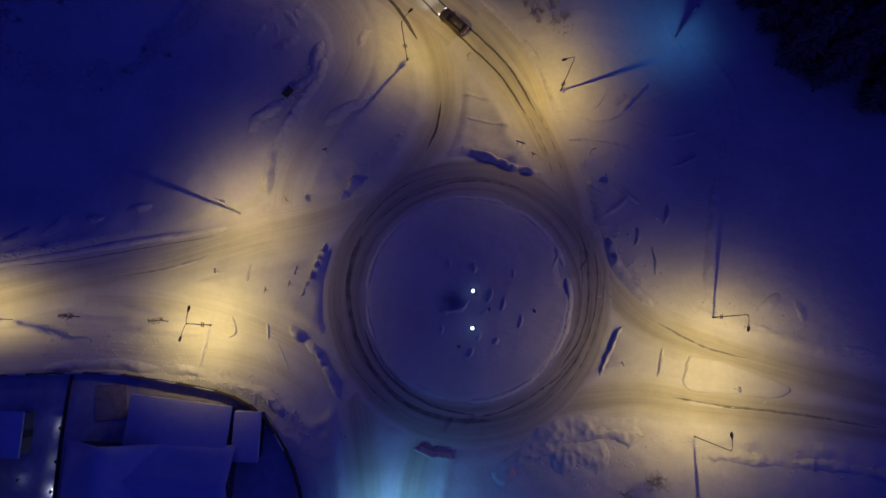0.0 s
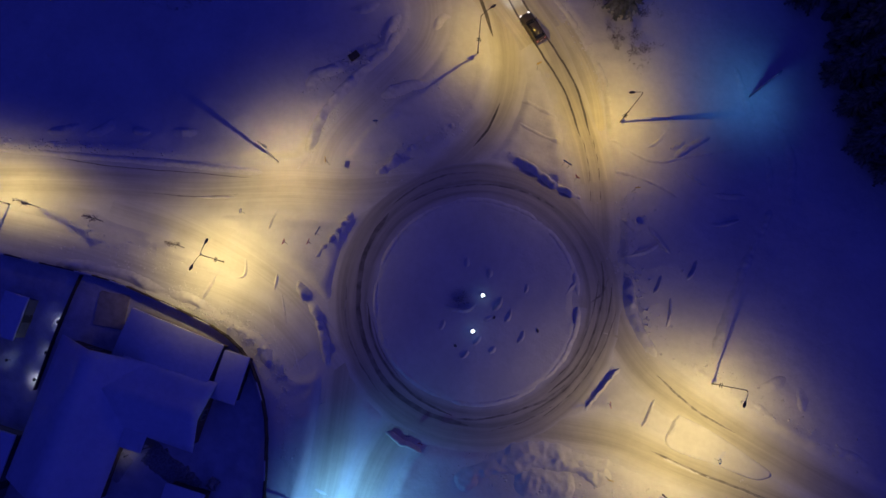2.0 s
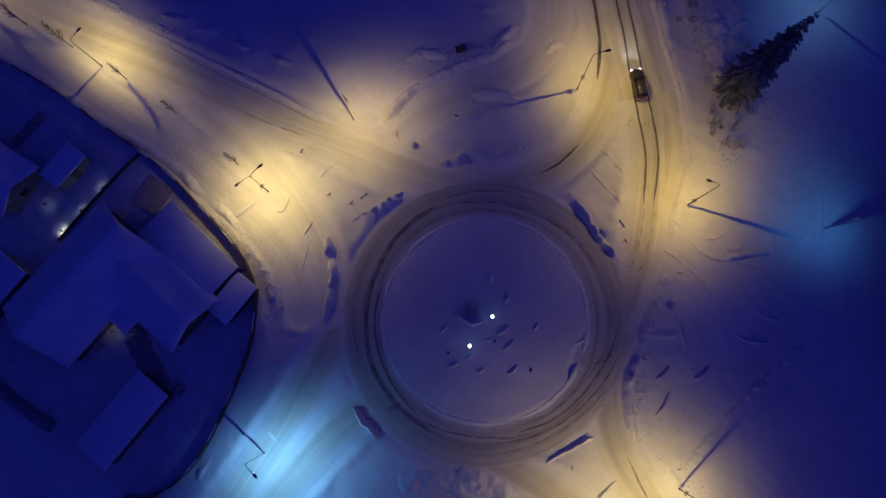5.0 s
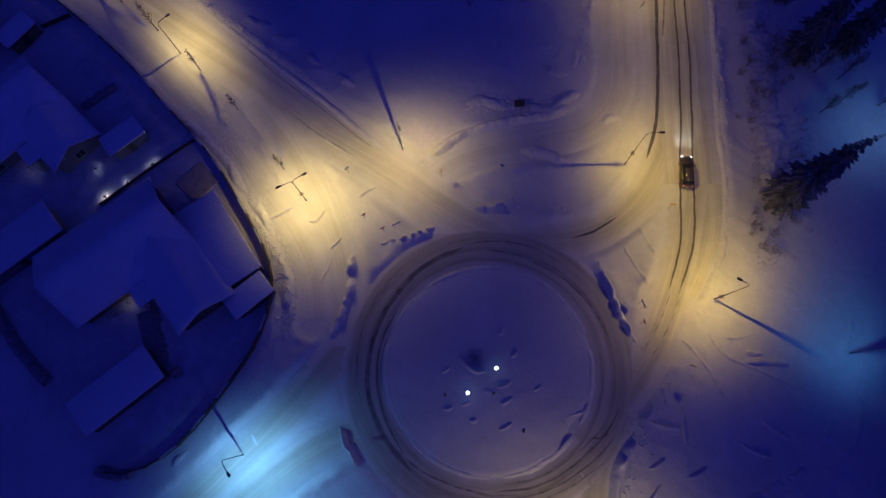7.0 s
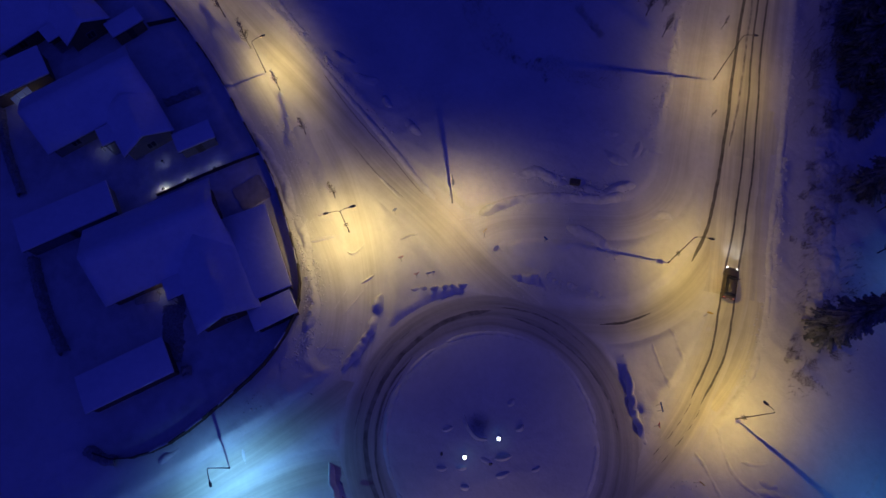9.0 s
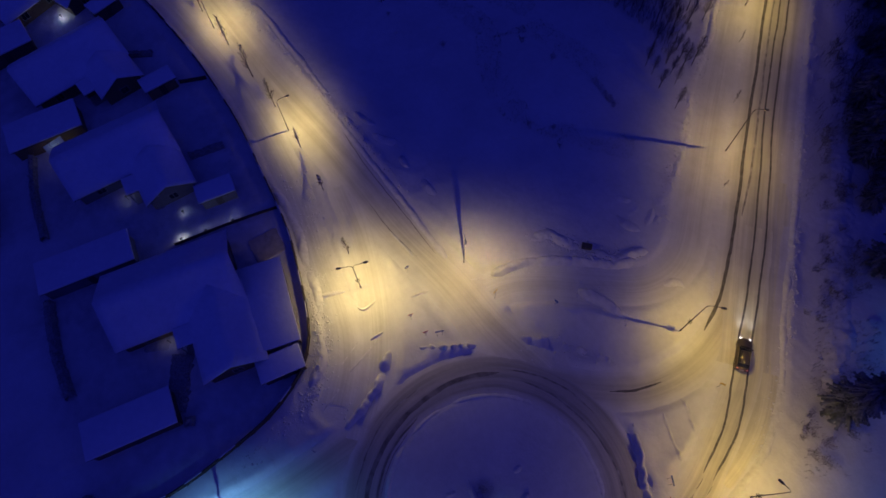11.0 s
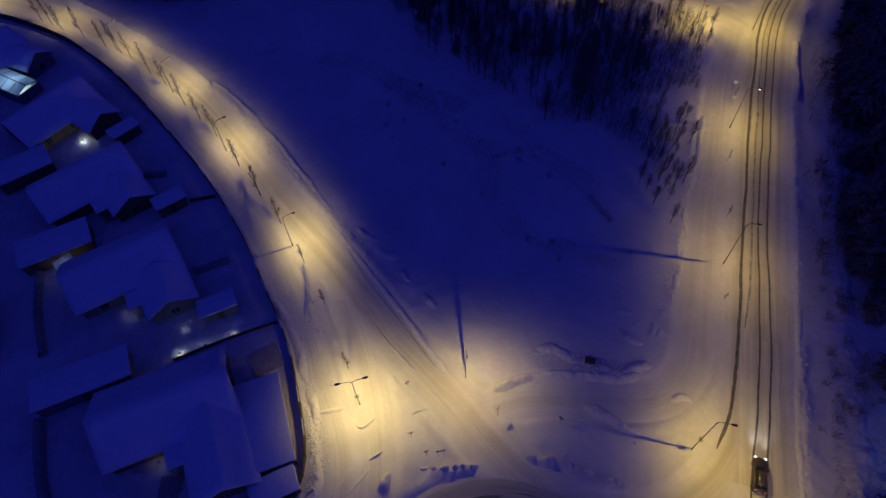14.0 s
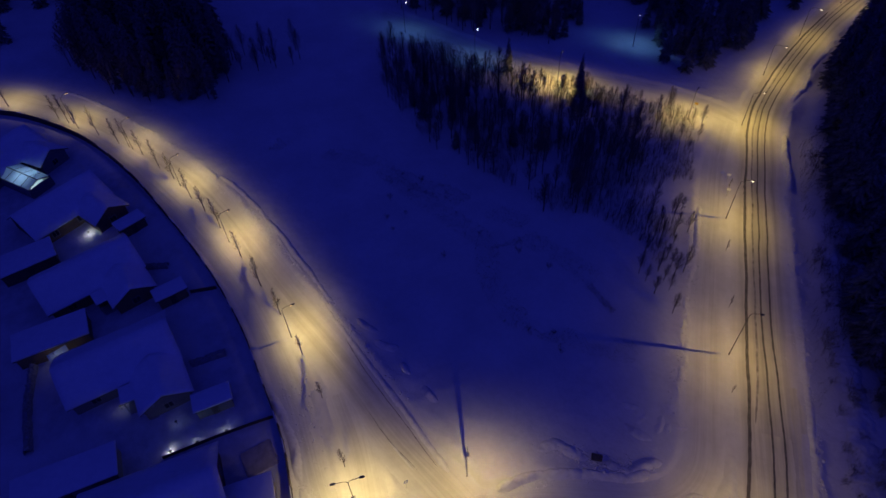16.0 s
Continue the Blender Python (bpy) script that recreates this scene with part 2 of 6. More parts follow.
def grid_faces(rows, cols):
    return [(r * cols + c, r * cols + c + 1, (r + 1) * cols + c + 1, (r + 1) * cols + c) for r in range(rows - 1) for c in range(cols - 1)]


def part(name, bm, mat, parent=None, label="", smooth=False):
    me = bpy.data.meshes.new(name)
    bmesh.ops.recalc_face_normals(bm, faces=bm.faces)
    bm.to_mesh(me)
    bm.free()
    me.materials.append(mat)
    if smooth:
        me.polygons.foreach_set("use_smooth", [True] * len(me.polygons))
    ob = new(name, me)
    if parent is not None:
        ob.parent = parent
    if label:
        ob["label"] = label
    return ob


def box(bm, x0, y0, z0, x1, y1, z1, bevel=0.0, m=None):
    made = bmesh.ops.create_cube(bm, size=1.0)["verts"]
    for v in made:
        v.co = Vector((x0 + (v.co.x + 0.5) * (x1 - x0), y0 + (v.co.y + 0.5) * (y1 - y0), z0 + (v.co.z + 0.5) * (z1 - z0)))
    if bevel:
        edges = {e for v in made for e in v.link_edges}
        made = list({v for f in bmesh.ops.bevel(bm, geom=list(edges), offset=bevel, segments=2, affect="EDGES", profile=0.6)["faces"] for v in f.verts} | {v for v in made if v.is_valid})
    if m is not None:
        bmesh.ops.transform(bm, matrix=m, verts=made)
    return bm


def boxed(*a, **k):
    return box(bmesh.new(), *a, **k)


def tube(bm, pts, r0, r1, sides=6, cap=True):
    """A tapered tube along points."""
    rings = []
    n = len(pts)
    for i, p in enumerate(pts):
        p = Vector(p)
        d = (Vector(pts[min(i + 1, n - 1)]) - Vector(pts[max(i - 1, 0)])).normalized()
        a = d.orthogonal().normalized()
        b = d.cross(a)
        r = r0 + (r1 - r0) * i / max(1, n - 1)
        rings.append([bm.verts.new(p + (a * math.cos(2 * math.pi * k / sides) + b * math.sin(2 * math.pi * k / sides)) * r) for k in range(sides)])
    for A, B in zip(rings, rings[1:]):
        for k in range(sides):
            bm.faces.new((A[k], A[(k + 1) % sides], B[(k + 1) % sides], B[k]))
    if cap:
        bm.faces.new(rings[0][::-1])
        bm.faces.new(rings[-1])
    return bm


def tubed(*a, **k):
    return tube(bmesh.new(), *a, **k)


def thing(name, label, category, m=None, group="", kind=""):
    ob = tagged(new(name), label, category, group, kind)
    if m is not None:
        ob.matrix_basis = m
    return ob

# ---- the plan: ways of the roads (metres) ----
RING = (-0.75, 0.35)
ISLAND, RIM = 13.4, 18.8
NORTH = [(-1, 37.6), (-8.5, 44.2), (-17, 51.8), (-32.6, 66.3), (-52, 85.3), (-61.5, 95), (-75.2, 110.5), (-89.3, 137), (-100, 163), (-109, 195), (-118, 250)]
EXIT_S = [(14.0, 3.0), (12.9, 11.2), (11.2, 18.1), (8.2, 24.6), (4.0, 31.5)]
EXIT_N = [(10.6, 19.4), (8.2, 24.6), (4.0, 31.5), (-0.5, 37.7), (-7.5, 44.1), (-16.5, 52.4)]
ENTRY_N = [(-14, 46.8), (-8.2, 41.0), (-5.1, 35.2), (-3.9, 29.4), (-4.5, 23.8), (-7.3, 18.3), (-11.1, 13.6)]
CYCLE_N = [(-25.5, 9.6), (-25.3, 15.5), (-23.2, 20.6), (-19.6, 26.5), (-16.3, 33.2), (-17.6, 39.8), (-24.3, 46.8), (-36.6, 58.6), (-54.8, 76.8), (-66, 88.5), (-76, 101)]
WEST = [(-11.8, 13.4), (-14.9, 12.4), (-20.8, 10.4), (-29.1, 8.7), (-40.4, 5.4), (-51.6, 3.3), (-62, 1.1), (-75.7, -2.2), (-91.8, -5.2), (-109.1, -9.4), (-125.5, -15.9), (-145.8, -26.0), (-163, -38.2), (-177, -52), (-192, -72)]
WEST_IN = [(-51, 0.8), (-42, 0.2), (-33, -1.6), (-25.5, -4.2), (-20, -7.5), (-15, -11.5)]
CYCLE_W = [(-20.5, -12.5), (-25.5, -9.2), (-32, -7.4), (-40, -6.9), (-53, -5.9), (-67, -6.2), (-81, -7.9), (-98, -12.0), (-114, -17.1), (-134, -24.4), (-149, -33.0), (-162, -46), (-176, -64)]
EAST_A = [(14.6, 7.0), (18.3, 0.4), (23.2, -3.7), (30.2, -6.3), (39.9, -9.3), (51.5, -12.2), (75, -17), (120, -27)]
EAST_B = [(5.5, -15.0), (9.5, -13.4), (14.5, -12.6), (20.7, -12.2), (29.1, -13.4), (39.6, -14.6), (51.2, -16.4), (75, -21.6), (120, -31.6)]
SOUTH_A = [(-16.2, -4.5), (-15.0, -12), (-13.6, -22), (-13, -30), (-12.8, -40), (-14, -60), (-20, -95)]
SOUTH_B = [(-2.5, -15.6), (-6.4, -18.5), (-8.0, -24), (-8.6, -31), (-8.8, -40), (-9.6, -60), (-15.5, -95)]
SIDE = [(-70.5, 103), (-80, 101.2), (-90.6, 96.4), (-101, 89.2), (-111, 81.3), (-125, 72), (-140, 65), (-165, 54)]
APRON_EDGE = [(11.0, 24.0), (10.8, 25.8), (9.4, 30.5), (6.7, 35.6), (2.4, 40.5), (-1.6, 43.9), (-6.5, 48.3), (-12.4, 54.2), (-20.0, 61.4)]
edge_line = smooth_line(APRON_EDGE, 2.0)[0]
APRON = [tuple(p) for p in edge_line - side_of(edge_line) * 2.9]
APRON_BANK = [tuple(p) for p in edge_line + side_of(edge_line) * 0.6][1::3]
WAYS = [(APRON, 2.8), (NORTH, 4.6), (EXIT_N, 2.6), (EXIT_S, 2.6), (ENTRY_N, 2.4), (CYCLE_N, 2.7), (WEST, 3.6), (WEST_IN, 2.4), (CYCLE_W, 2.2), (EAST_A, 2.7), (EAST_B, 2.7), (SOUTH_A, 2.7), (SOUTH_B, 2.7), (SIDE, 3.2)]


WAY_LINES = [(smooth_line(pts, 3.0)[0], half) for pts, half in WAYS]


def off_roads(x, y):
    """How far places lie outside the nearest road (negative on it)."""
    best = np.abs(np.hypot(x - RING[0], y - RING[1]) - (ISLAND + RIM) / 2) - (RIM - ISLAND) / 2
    lo, hi = (x.min() - 14, y.min() - 14), (x.max() + 14, y.max() + 14)
    for line, half in WAY_LINES:
        for a, b in zip(line, line[1:]):
            if max(a[0], b[0]) < lo[0] or min(a[0], b[0]) > hi[0] or max(a[1], b[1]) < lo[1] or min(a[1], b[1]) > hi[1]:
                continue
            d = b - a
            near = (x > min(a[0], b[0]) - 14) & (x < max(a[0], b[0]) + 14) & (y > min(a[1], b[1]) - 14) & (y < max(a[1], b[1]) + 14)
            if not near.any():
                continue
            t = np.clip(((x[near] - a[0]) * d[0] + (y[near] - a[1]) * d[1]) / (d @ d), 0, 1)
            best[near] = np.minimum(best[near], np.hypot(x[near] - a[0] - t * d[0], y[near] - a[1] - t * d[1]) - half)
    return best


DITCH_EDGE = smooth_line(APRON_EDGE[4:] + [(-30.4, 71.2), (-42.0, 82.2), (-53.4, 93.2), (-62.0, 102.6), (-70.0, 112.6), (-79.5, 128.2), (-90.5, 152.6)], 3.0)[0]


def ditch_depth(x, y):
    """The snowed-in ditch on the wooded side of the main road."""
    best = np.full(len(x), 99.0)
    for a, b in zip(DITCH_EDGE, DITCH_EDGE[1:]):
        near = (x > min(a[0], b[0]) - 8) & (x < max(a[0], b[0]) + 8) & (y > min(a[1], b[1]) - 8) & (y < max(a[1], b[1]) + 8)
        if not near.any():
            continue
        d = b - a
        px, py = x[near] - a[0], y[near] - a[1]
        t = np.clip((px * d[0] + py * d[1]) / (d @ d), 0, 1)
        far = np.hypot(px - t * d[0], py - t * d[1])
        best[near] = np.where(px * d[1] - py * d[0] > 0, np.minimum(best[near], far), best[near])
    e = np.interp(best, [0, 0.6, 1.6, 2.8, 4.0, 5.8, 8.0], [0, 0, -0.36, -0.82, -0.9, -0.42, 0]) * np.interp(y, [62, 86], [0.5, 1.0])
    return e * np.clip((y - 40) / 7, 0, 1) * (0.85 + 0.25 * value_noise(x, y, 5.0, 91))


def ground_height(x, y):
    d = off_roads(x, y)
    r = np.hypot(x - RING[0], y - RING[1])
    edge = np.clip(d / 0.9, 0, 1)
    edge = edge * edge * (3 - 2 * edge)
    rough = value_noise(x, y, 1.3, 3) * 0.5 + value_noise(x, y, 0.7, 4) * 0.5
    wide = value_noise(x, y, 9, 5) * 0.6 + value_noise(x, y, 4, 6) * 0.4
    ploughed = np.exp(-((d - 1.1) / 0.8) ** 2) * np.clip(0.5 + 0.9 * value_noise(x, y, 6, 7), 0, 1)
    crease = (1 - np.abs(value_noise(x + 0.6 * y, y - 0.3 * x, 3.2, 31))) ** 6 * np.clip(value_noise(x, y, 10, 32) + 0.45, 0, 1) * np.clip(1 - d / 16, 0, 1)
    field = 0.20 * crease + 0.16 + 0.12 * wide + 0.10 * rough * np.clip(value_noise(x, y, 12, 8) + 0.6, 0, 1.2) + 0.10 * np.abs(value_noise(x, y, 2.6, 21)) * np.clip(value_noise(x, y, 15, 22) + 0.3, 0, 1) + ploughed * (0.32 + 0.34 * rough)
    z = -0.06 + edge * (0.06 + field)
    dome = np.clip(1 - r / ISLAND, 0, 1)
    inside = r < ISLAND
    lip = np.exp(-((r - ISLAND + 0.5) / 0.35) ** 2)
    z[inside] = (-0.05 + edge * (0.05 + 0.12 + 0.9 * dome ** 0.9 + 0.05 * wide + 0.03 * rough + 0.26 * lip))[inside]
    return z + ditch_depth(x, y)


DITCHES = [[(-117.3, 8.4), (-106.7, 19.7), (-100.3, 26.2), (-92.1, 27.8), (-80, 31.5), (-68.5, 35.5), (-60, 31), (-51.5, 30.8), (-43.4, 36.5), (-36, 44)], [(-68.5, 35.5), (-67, 41.5), (-60.1, 45.3), (-51.0, 47.2), (-44.5, 47.5)], [(-95, 27.1), (-86.6, 33.4), (-76.6, 39.2), (-68.9, 44.4)]]


# ---- ground: one sheet to the horizon, fine near the roads ----
xs = np.concatenate([-np.geomspace(3000, 217, 20), np.arange(-215, -150, 1.2), np.arange(-150, 62, 0.45), np.geomspace(64, 3000, 26)])
ys = np.concatenate([-np.geomspace(3000, 92, 22), np.arange(-90, -50, 1.2), np.arange(-50, 122, 0.45), np.arange(122, 218, 1.0), np.geomspace(220, 3000, 20)])
gx, gy = np.meshgrid(xs, ys)
gz = ground_height(gx.ravel(), gy.ravel())
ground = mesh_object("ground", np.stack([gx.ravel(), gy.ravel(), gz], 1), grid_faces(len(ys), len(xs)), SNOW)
# trampled snow in the yards behind the fence, its tone also darkened for shade
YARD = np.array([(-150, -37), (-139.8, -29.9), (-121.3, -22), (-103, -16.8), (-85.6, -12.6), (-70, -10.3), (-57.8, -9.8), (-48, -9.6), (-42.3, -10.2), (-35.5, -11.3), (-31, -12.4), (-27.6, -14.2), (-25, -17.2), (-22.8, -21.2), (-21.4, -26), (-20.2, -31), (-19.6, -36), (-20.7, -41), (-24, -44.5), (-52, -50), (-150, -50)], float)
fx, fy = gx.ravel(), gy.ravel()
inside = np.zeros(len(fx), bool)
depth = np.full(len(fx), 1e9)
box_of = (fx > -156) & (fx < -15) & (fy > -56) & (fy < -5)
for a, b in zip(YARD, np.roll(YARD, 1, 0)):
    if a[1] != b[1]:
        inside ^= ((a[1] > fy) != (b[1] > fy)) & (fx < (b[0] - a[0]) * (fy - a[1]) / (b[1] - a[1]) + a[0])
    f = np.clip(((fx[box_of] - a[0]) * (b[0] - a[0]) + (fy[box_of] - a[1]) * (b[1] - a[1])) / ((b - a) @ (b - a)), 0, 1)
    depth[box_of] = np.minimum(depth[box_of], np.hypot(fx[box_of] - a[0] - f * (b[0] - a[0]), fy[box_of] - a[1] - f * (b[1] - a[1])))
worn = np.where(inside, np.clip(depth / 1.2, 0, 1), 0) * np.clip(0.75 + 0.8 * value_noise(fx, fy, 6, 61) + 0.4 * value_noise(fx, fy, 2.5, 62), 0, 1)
ground.data.attributes.new("trodden_shade", "FLOAT", "POINT").data.foreach_set("value", worn)
tagged(ground, "flat snow-covered ground with low ploughed ridges along the roads", "ground", kind="structure")


def height_at(x, y):
    return float(ground_height(np.array([float(x)]), np.array([float(y)]))[0])


def strip(name, pts, half, mat, z, label, category="road", ragged=0.35, step=1.0):
    """A road surface along a line, with ragged snowy edges and slightly raised shoulders; u runs across it and v along it in metres."""
    line, s = smooth_line(pts, step)
    n = side_of(line)
    across = np.linspace(-1, 1, max(5, int(half * 2 / 0.8)))
    verts, uv, edge = [], [], []
    jag = np.random.RandomState(len(name)).uniform(-1, 1, (len(line), 2)) * ragged
    jag = (jag + np.roll(jag, 1, 0) + np.roll(jag, -1, 0)) / 2
    for i in range(len(line)):
        for a in across:
            w = half + 0.35 + (jag[i, 0] if a < 0 else jag[i, 1]) * abs(a)
            u = a * w
            verts.append((line[i, 0] + n[i, 0] * u, line[i, 1] + n[i, 1] * u, z - 0.05 * abs(a) ** 6))
            uv.append((u, s[i]))
            edge.append((a, 0.0))
    ob = mesh_object(name, verts, grid_faces(len(line), len(across)), mat, True, uv, edge)
    return tagged(ob, label, category, kind="structure")


strip("road_south_lane", SOUTH_A, 2.7, LANEMAT, 0.006, "snow-packed exit lane with faint wheel marks")
strip("road_south_entry", SOUTH_B, 2.7, LANEMAT, 0.010, "snow-packed entry lane with faint wheel marks")
strip("road_east_exit", EAST_A, 2.7, LANEMAT, 0.014, "snow-packed lane leaving the roundabout")
strip("road_east_entry", EAST_B, 2.7, LANEMAT, 0.018, "snow-packed lane towards the roundabout")
strip("road_west_entry", WEST_IN, 2.4, PACKED, 0.022, "lightly used snow-packed lane")
strip("road_west", WEST, 3.6, STREETMAT, 0.026, "snow-packed street curving past the houses")
strip("cycle_path_west", CYCLE_W, 2.2, PACKED, 0.008, "ploughed snow-covered cycle path beside the fence", "path")
strip("cycle_path_north", CYCLE_N, 2.7, PACKED, 0.012, "ploughed snow-covered cycle path", "path")
strip("road_side", SIDE, 3.2, PACKED, 0.010, "snow-packed side street into the woods")
strip("road_north_entry", ENTRY_N, 2.4, LANEMAT, 0.030, "snow-packed entry lane with a bare strip")
strip("road_north_apron", APRON, 2.6, APRONMAT, 0.032, "wide yellowish packed snow beside the exit lane", ragged=0.25)
strip("road_north", NORTH, 4.6, NORTHMAT, 0.035, "main road of packed snow with dark bare wheel tracks")
strip("road_north_exit_bend", EXIT_S, 2.6, LANEMAT, 0.038, "snow-packed lane bending off the roundabout")
strip("road_north_exit", EXIT_N, 2.6, EXITMAT, 0.042, "snow-packed exit lane with two dark wheel tracks")
turn = np.linspace(0, 2 * math.pi, 181)
strip("road_ring", [(RING[0] + 16.1 * math.cos(a), RING[1] + 16.1 * math.sin(a)) for a in turn[::5]], 2.7, RINGMAT, 0.046, "brown packed snow of the circulating roadway with curved wheel tracks", step=0.8)


# narrow lines worn through the snow
def wheel_track(pts, half, mat=None, z=0.052):
    line, s = smooth_line(pts, 0.5)
    n = side_of(line)
    line = line + n * (0.10 * value_noise(s, s * 0, 6.0, 71) + 0.04 * value_noise(s, s * 0, 1.5, 72))[:, None]
    r = np.random.RandomState(int(abs(pts[0][0] * 10)))
    verts = []
    for i, p in enumerate(line):
        w = half * min(1.0, 0.2 + i * 0.2, 0.2 + (len(line) - 1 - i) * 0.2) * r.uniform(0.85, 1.1)
        verts += [(p[0] - n[i, 0] * w, p[1] - n[i, 1] * w, z), (p[0] + n[i, 0] * w, p[1] + n[i, 1] * w, z)]
    return tagged(mesh_object("wheel_track", verts, grid_faces(len(line), 2), mat or TRACK), "dark wheel track worn through the snow", "wheel track", kind="structure")


def beside(pts, u, low):
    """Points beside a way, from the height low on, u metres to its right."""
    line, s = smooth_line(pts, 6.0)
    q = line + side_of(line) * u
    return [tuple(p) for p in q if p[1] > low]


wheel_track([(7.4, 25.0), (3.6, 30.8), (-1.6, 36.4), (-7.4, 42.5), (-15.6, 50.8)] + beside(NORTH, 0.0, 60), 0.14)
wheel_track([(8.6, 25.6), (4.7, 32.2), (-0.5, 37.9), (-6.5, 43.8), (-14.7, 52.1)] + beside(NORTH, 1.4, 60), 0.14)
wheel_track([(-19.2, 51.4)] + beside(NORTH, -1.0, 60), 0.16, FAINT)
for a, b in (((7.7, 24.5), (8.4, 23.0)), ((8.9, 25.0), (9.5, 23.8)), ((8.7, 22.4), (9.1, 21.4)), ((9.8, 23.2), (10.2, 22.2)), ((9.4, 20.6), (9.8, 19.4)), ((10.5, 21.4), (11.0, 19.8)), ((10.1, 18.2), (10.5, 16.8)), ((11.4, 18.4), (11.7, 17.2))):
    wheel_track([a, ((a[0] + b[0]) / 2 + 0.05, (a[1] + b[1]) / 2), b], 0.10, TRACK)
wheel_track([(-7.4, 36.0), (-8.7, 38.1), (-10.9, 41.2), (-17.4, 48.4), (-24.2, 54.9), (-34.2, 64.6), (-53.5, 83.6), (-63.3, 93.7), (-77.2, 109.6), (-91.4, 136.4), (-102.2, 162.8)], 0.24)
wheel_track([(-6.1, 20.1), (-4.9, 23.2), (-4.4, 26.9)], 0.17)
wheel_track([(24.9, -12.5), (30.6, -13.3), (38, -14.2), (50, -16.0)], 0.16, FAINT)
wheel_track([(23.5, -3.2), (29, -5.9), (34.5, -7.6)], 0.13, FAINT)
wheel_track([(13.4, 3.4), (14.6, 5.0), (15.0, 7.4)], 0.16, FAINT)
wheel_track([(-60, 4.6), (-50, 5.9), (-42, 7.2), (-34, 8.7)], 0.06, FAINT)
wheel_track([(-46, 3.2), (-41, 4.2), (-35, 6.0)], 0.06, FAINT)
# curved tracks round the island
DARKICE = grained("dark_iced_track", (0.11, 0.10, 0.09), (0.34, 0.315, 0.28), 0.7, 0.55, 0, 0.02)


def ring_track(turns, half, mat):
    """A track round the island through (radius, degrees) pairs."""
    wheel_track([(RING[0] + r * math.cos(radians(a)), RING[1] + r * math.sin(radians(a))) for r, a in turns], half, mat, 0.056)


ring_track([(16.4, 150), (15.9, 165), (15.5, 180), (15.4, 200), (15.5, 220), (15.6, 240), (15.7, 260), (15.9, 280)], 0.3, DARKICE)
ring_track([(14.3, 196), (14.2, 215), (14.3, 235), (14.6, 255), (15.0, 272)], 0.14, DARKICE)
ring_track([(17.2, 188), (17.1, 205), (17.0, 222), (17.2, 238)], 0.09, FAINT)
ring_track([(13.9, 205), (13.8, 222), (13.9, 240)], 0.06, FAINT)
ring_track([(16.9, 32), (16.5, 21), (15.9, 8), (15.4, -8), (15.1, -22), (14.7, -38)], 0.13, DARKICE)
ring_track([(17.6, 22), (17.0, 8), (16.4, -8), (16.0, -22), (15.7, -36), (15.6, -50)], 0.10, DARKICE)
ring_track([(15.9, 24), (15.1, 10), (14.6, -6), (14.3, -20), (14.0, -34)], 0.08, FAINT)
ring_track([(17.9, 10), (17.3, -6), (16.9, -20), (16.7, -34), (16.8, -48)], 0.07, FAINT)
ring_track([(15.0, -42), (14.9, -58), (15.1, -74), (15.4, -90)], 0.12, FAINT)
ring_track([(16.3, -40), (16.4, -56), (16.6, -70)], 0.09, FAINT)
ring_track([(16.7, 146), (17.0, 132), (17.2, 118), (17.0, 104)], 0.12, FAINT)
ring_track([(15.6, 140), (15.5, 122), (15.4, 100), (15.6, 80), (16.0, 62)], 0.12, FAINT)
wheel_track([(8.4, -11.6), (10.6, -9.8), (12.6, -7.2)], 0.15, FAINT)


# ---- ploughed snow banks ----
def snow_bank(pts, wide, high, seed, label="ridge of ploughed lumpy snow beside the road", lean=0.0, wander=0.25, broken=0.0, lifted=False, ragged=0.0):
    """A ridge of frozen clods along a line; lean moves its crest to one side, so that the other face is gentle; ragged breaks the crest into blocks."""
    line, s = smooth_line(pts, 0.22)
    n = side_of(line)
    m = int(np.clip(wide / 0.16, 9, 25)) | 1
    base = ground_height(line[:, 0].copy(), line[:, 1].copy()) if lifted else np.zeros(len(line))
    along = lambda size, k: value_noise(s, s * 0 + k, size, seed + k)
    reach = min(1.8, s[-1] * 0.4)
    end = np.clip(np.minimum(s, s[-1] - s) / reach, 0, 1)
    end = end * (2 - end)
    line = line + n * (wander * along(5.0, 3))[:, None]
    half = wide / 2 * (1 + 0.2 * along(2.2, 11) + 0.1 * along(0.43, 12)) * (0.3 + 0.7 * end)
    tall = high * end * np.clip(1 + broken * 2.2 * along(4.0, 7), 0.06, 1.4) * np.clip(1 + ragged * (1.5 * along(1.1, 15) + 1.3 * along(0.55, 16)), 0.12, 1.5)
    line = line + n * (ragged * 0.3 * along(0.9, 17))[:, None]
    o = np.linspace(-1, 1, m)[None, :]
    u = (o - lean * (1 - o * o)) * half[:, None]
    x, y = line[:, :1] + n[:, :1] * u, line[:, 1:2] + n[:, 1:2] * u
    prof = (1 - o * o) ** 1.25
    uneven = 0.88 + 0.24 * value_noise(x, y, 2.3, seed + 1) + 0.18 * value_noise(x, y, 1.0, seed + 2) + 0.16 * value_noise(x, y, 0.5, seed + 4)
    clods = 0.55 * value_noise(x, y, 0.62, seed + 9) + 0.45 * value_noise(x, y, 0.31, seed + 10)
    cracks = 1 - np.abs(value_noise(x, y, 0.95, seed + 8))
    z = base[:, None] - 0.05 + tall[:, None] * prof * uneven * (0.74 + 0.26 * cracks) + min(0.13, 0.22 * high) * np.sqrt(prof) * clods * end[:, None]
    ob = mesh_object("snow_bank", np.stack([x.ravel(), y.ravel(), z.ravel()], 1), grid_faces(len(line), m), BANK)
    return tagged(ob, label, "snow bank", "snow banks")


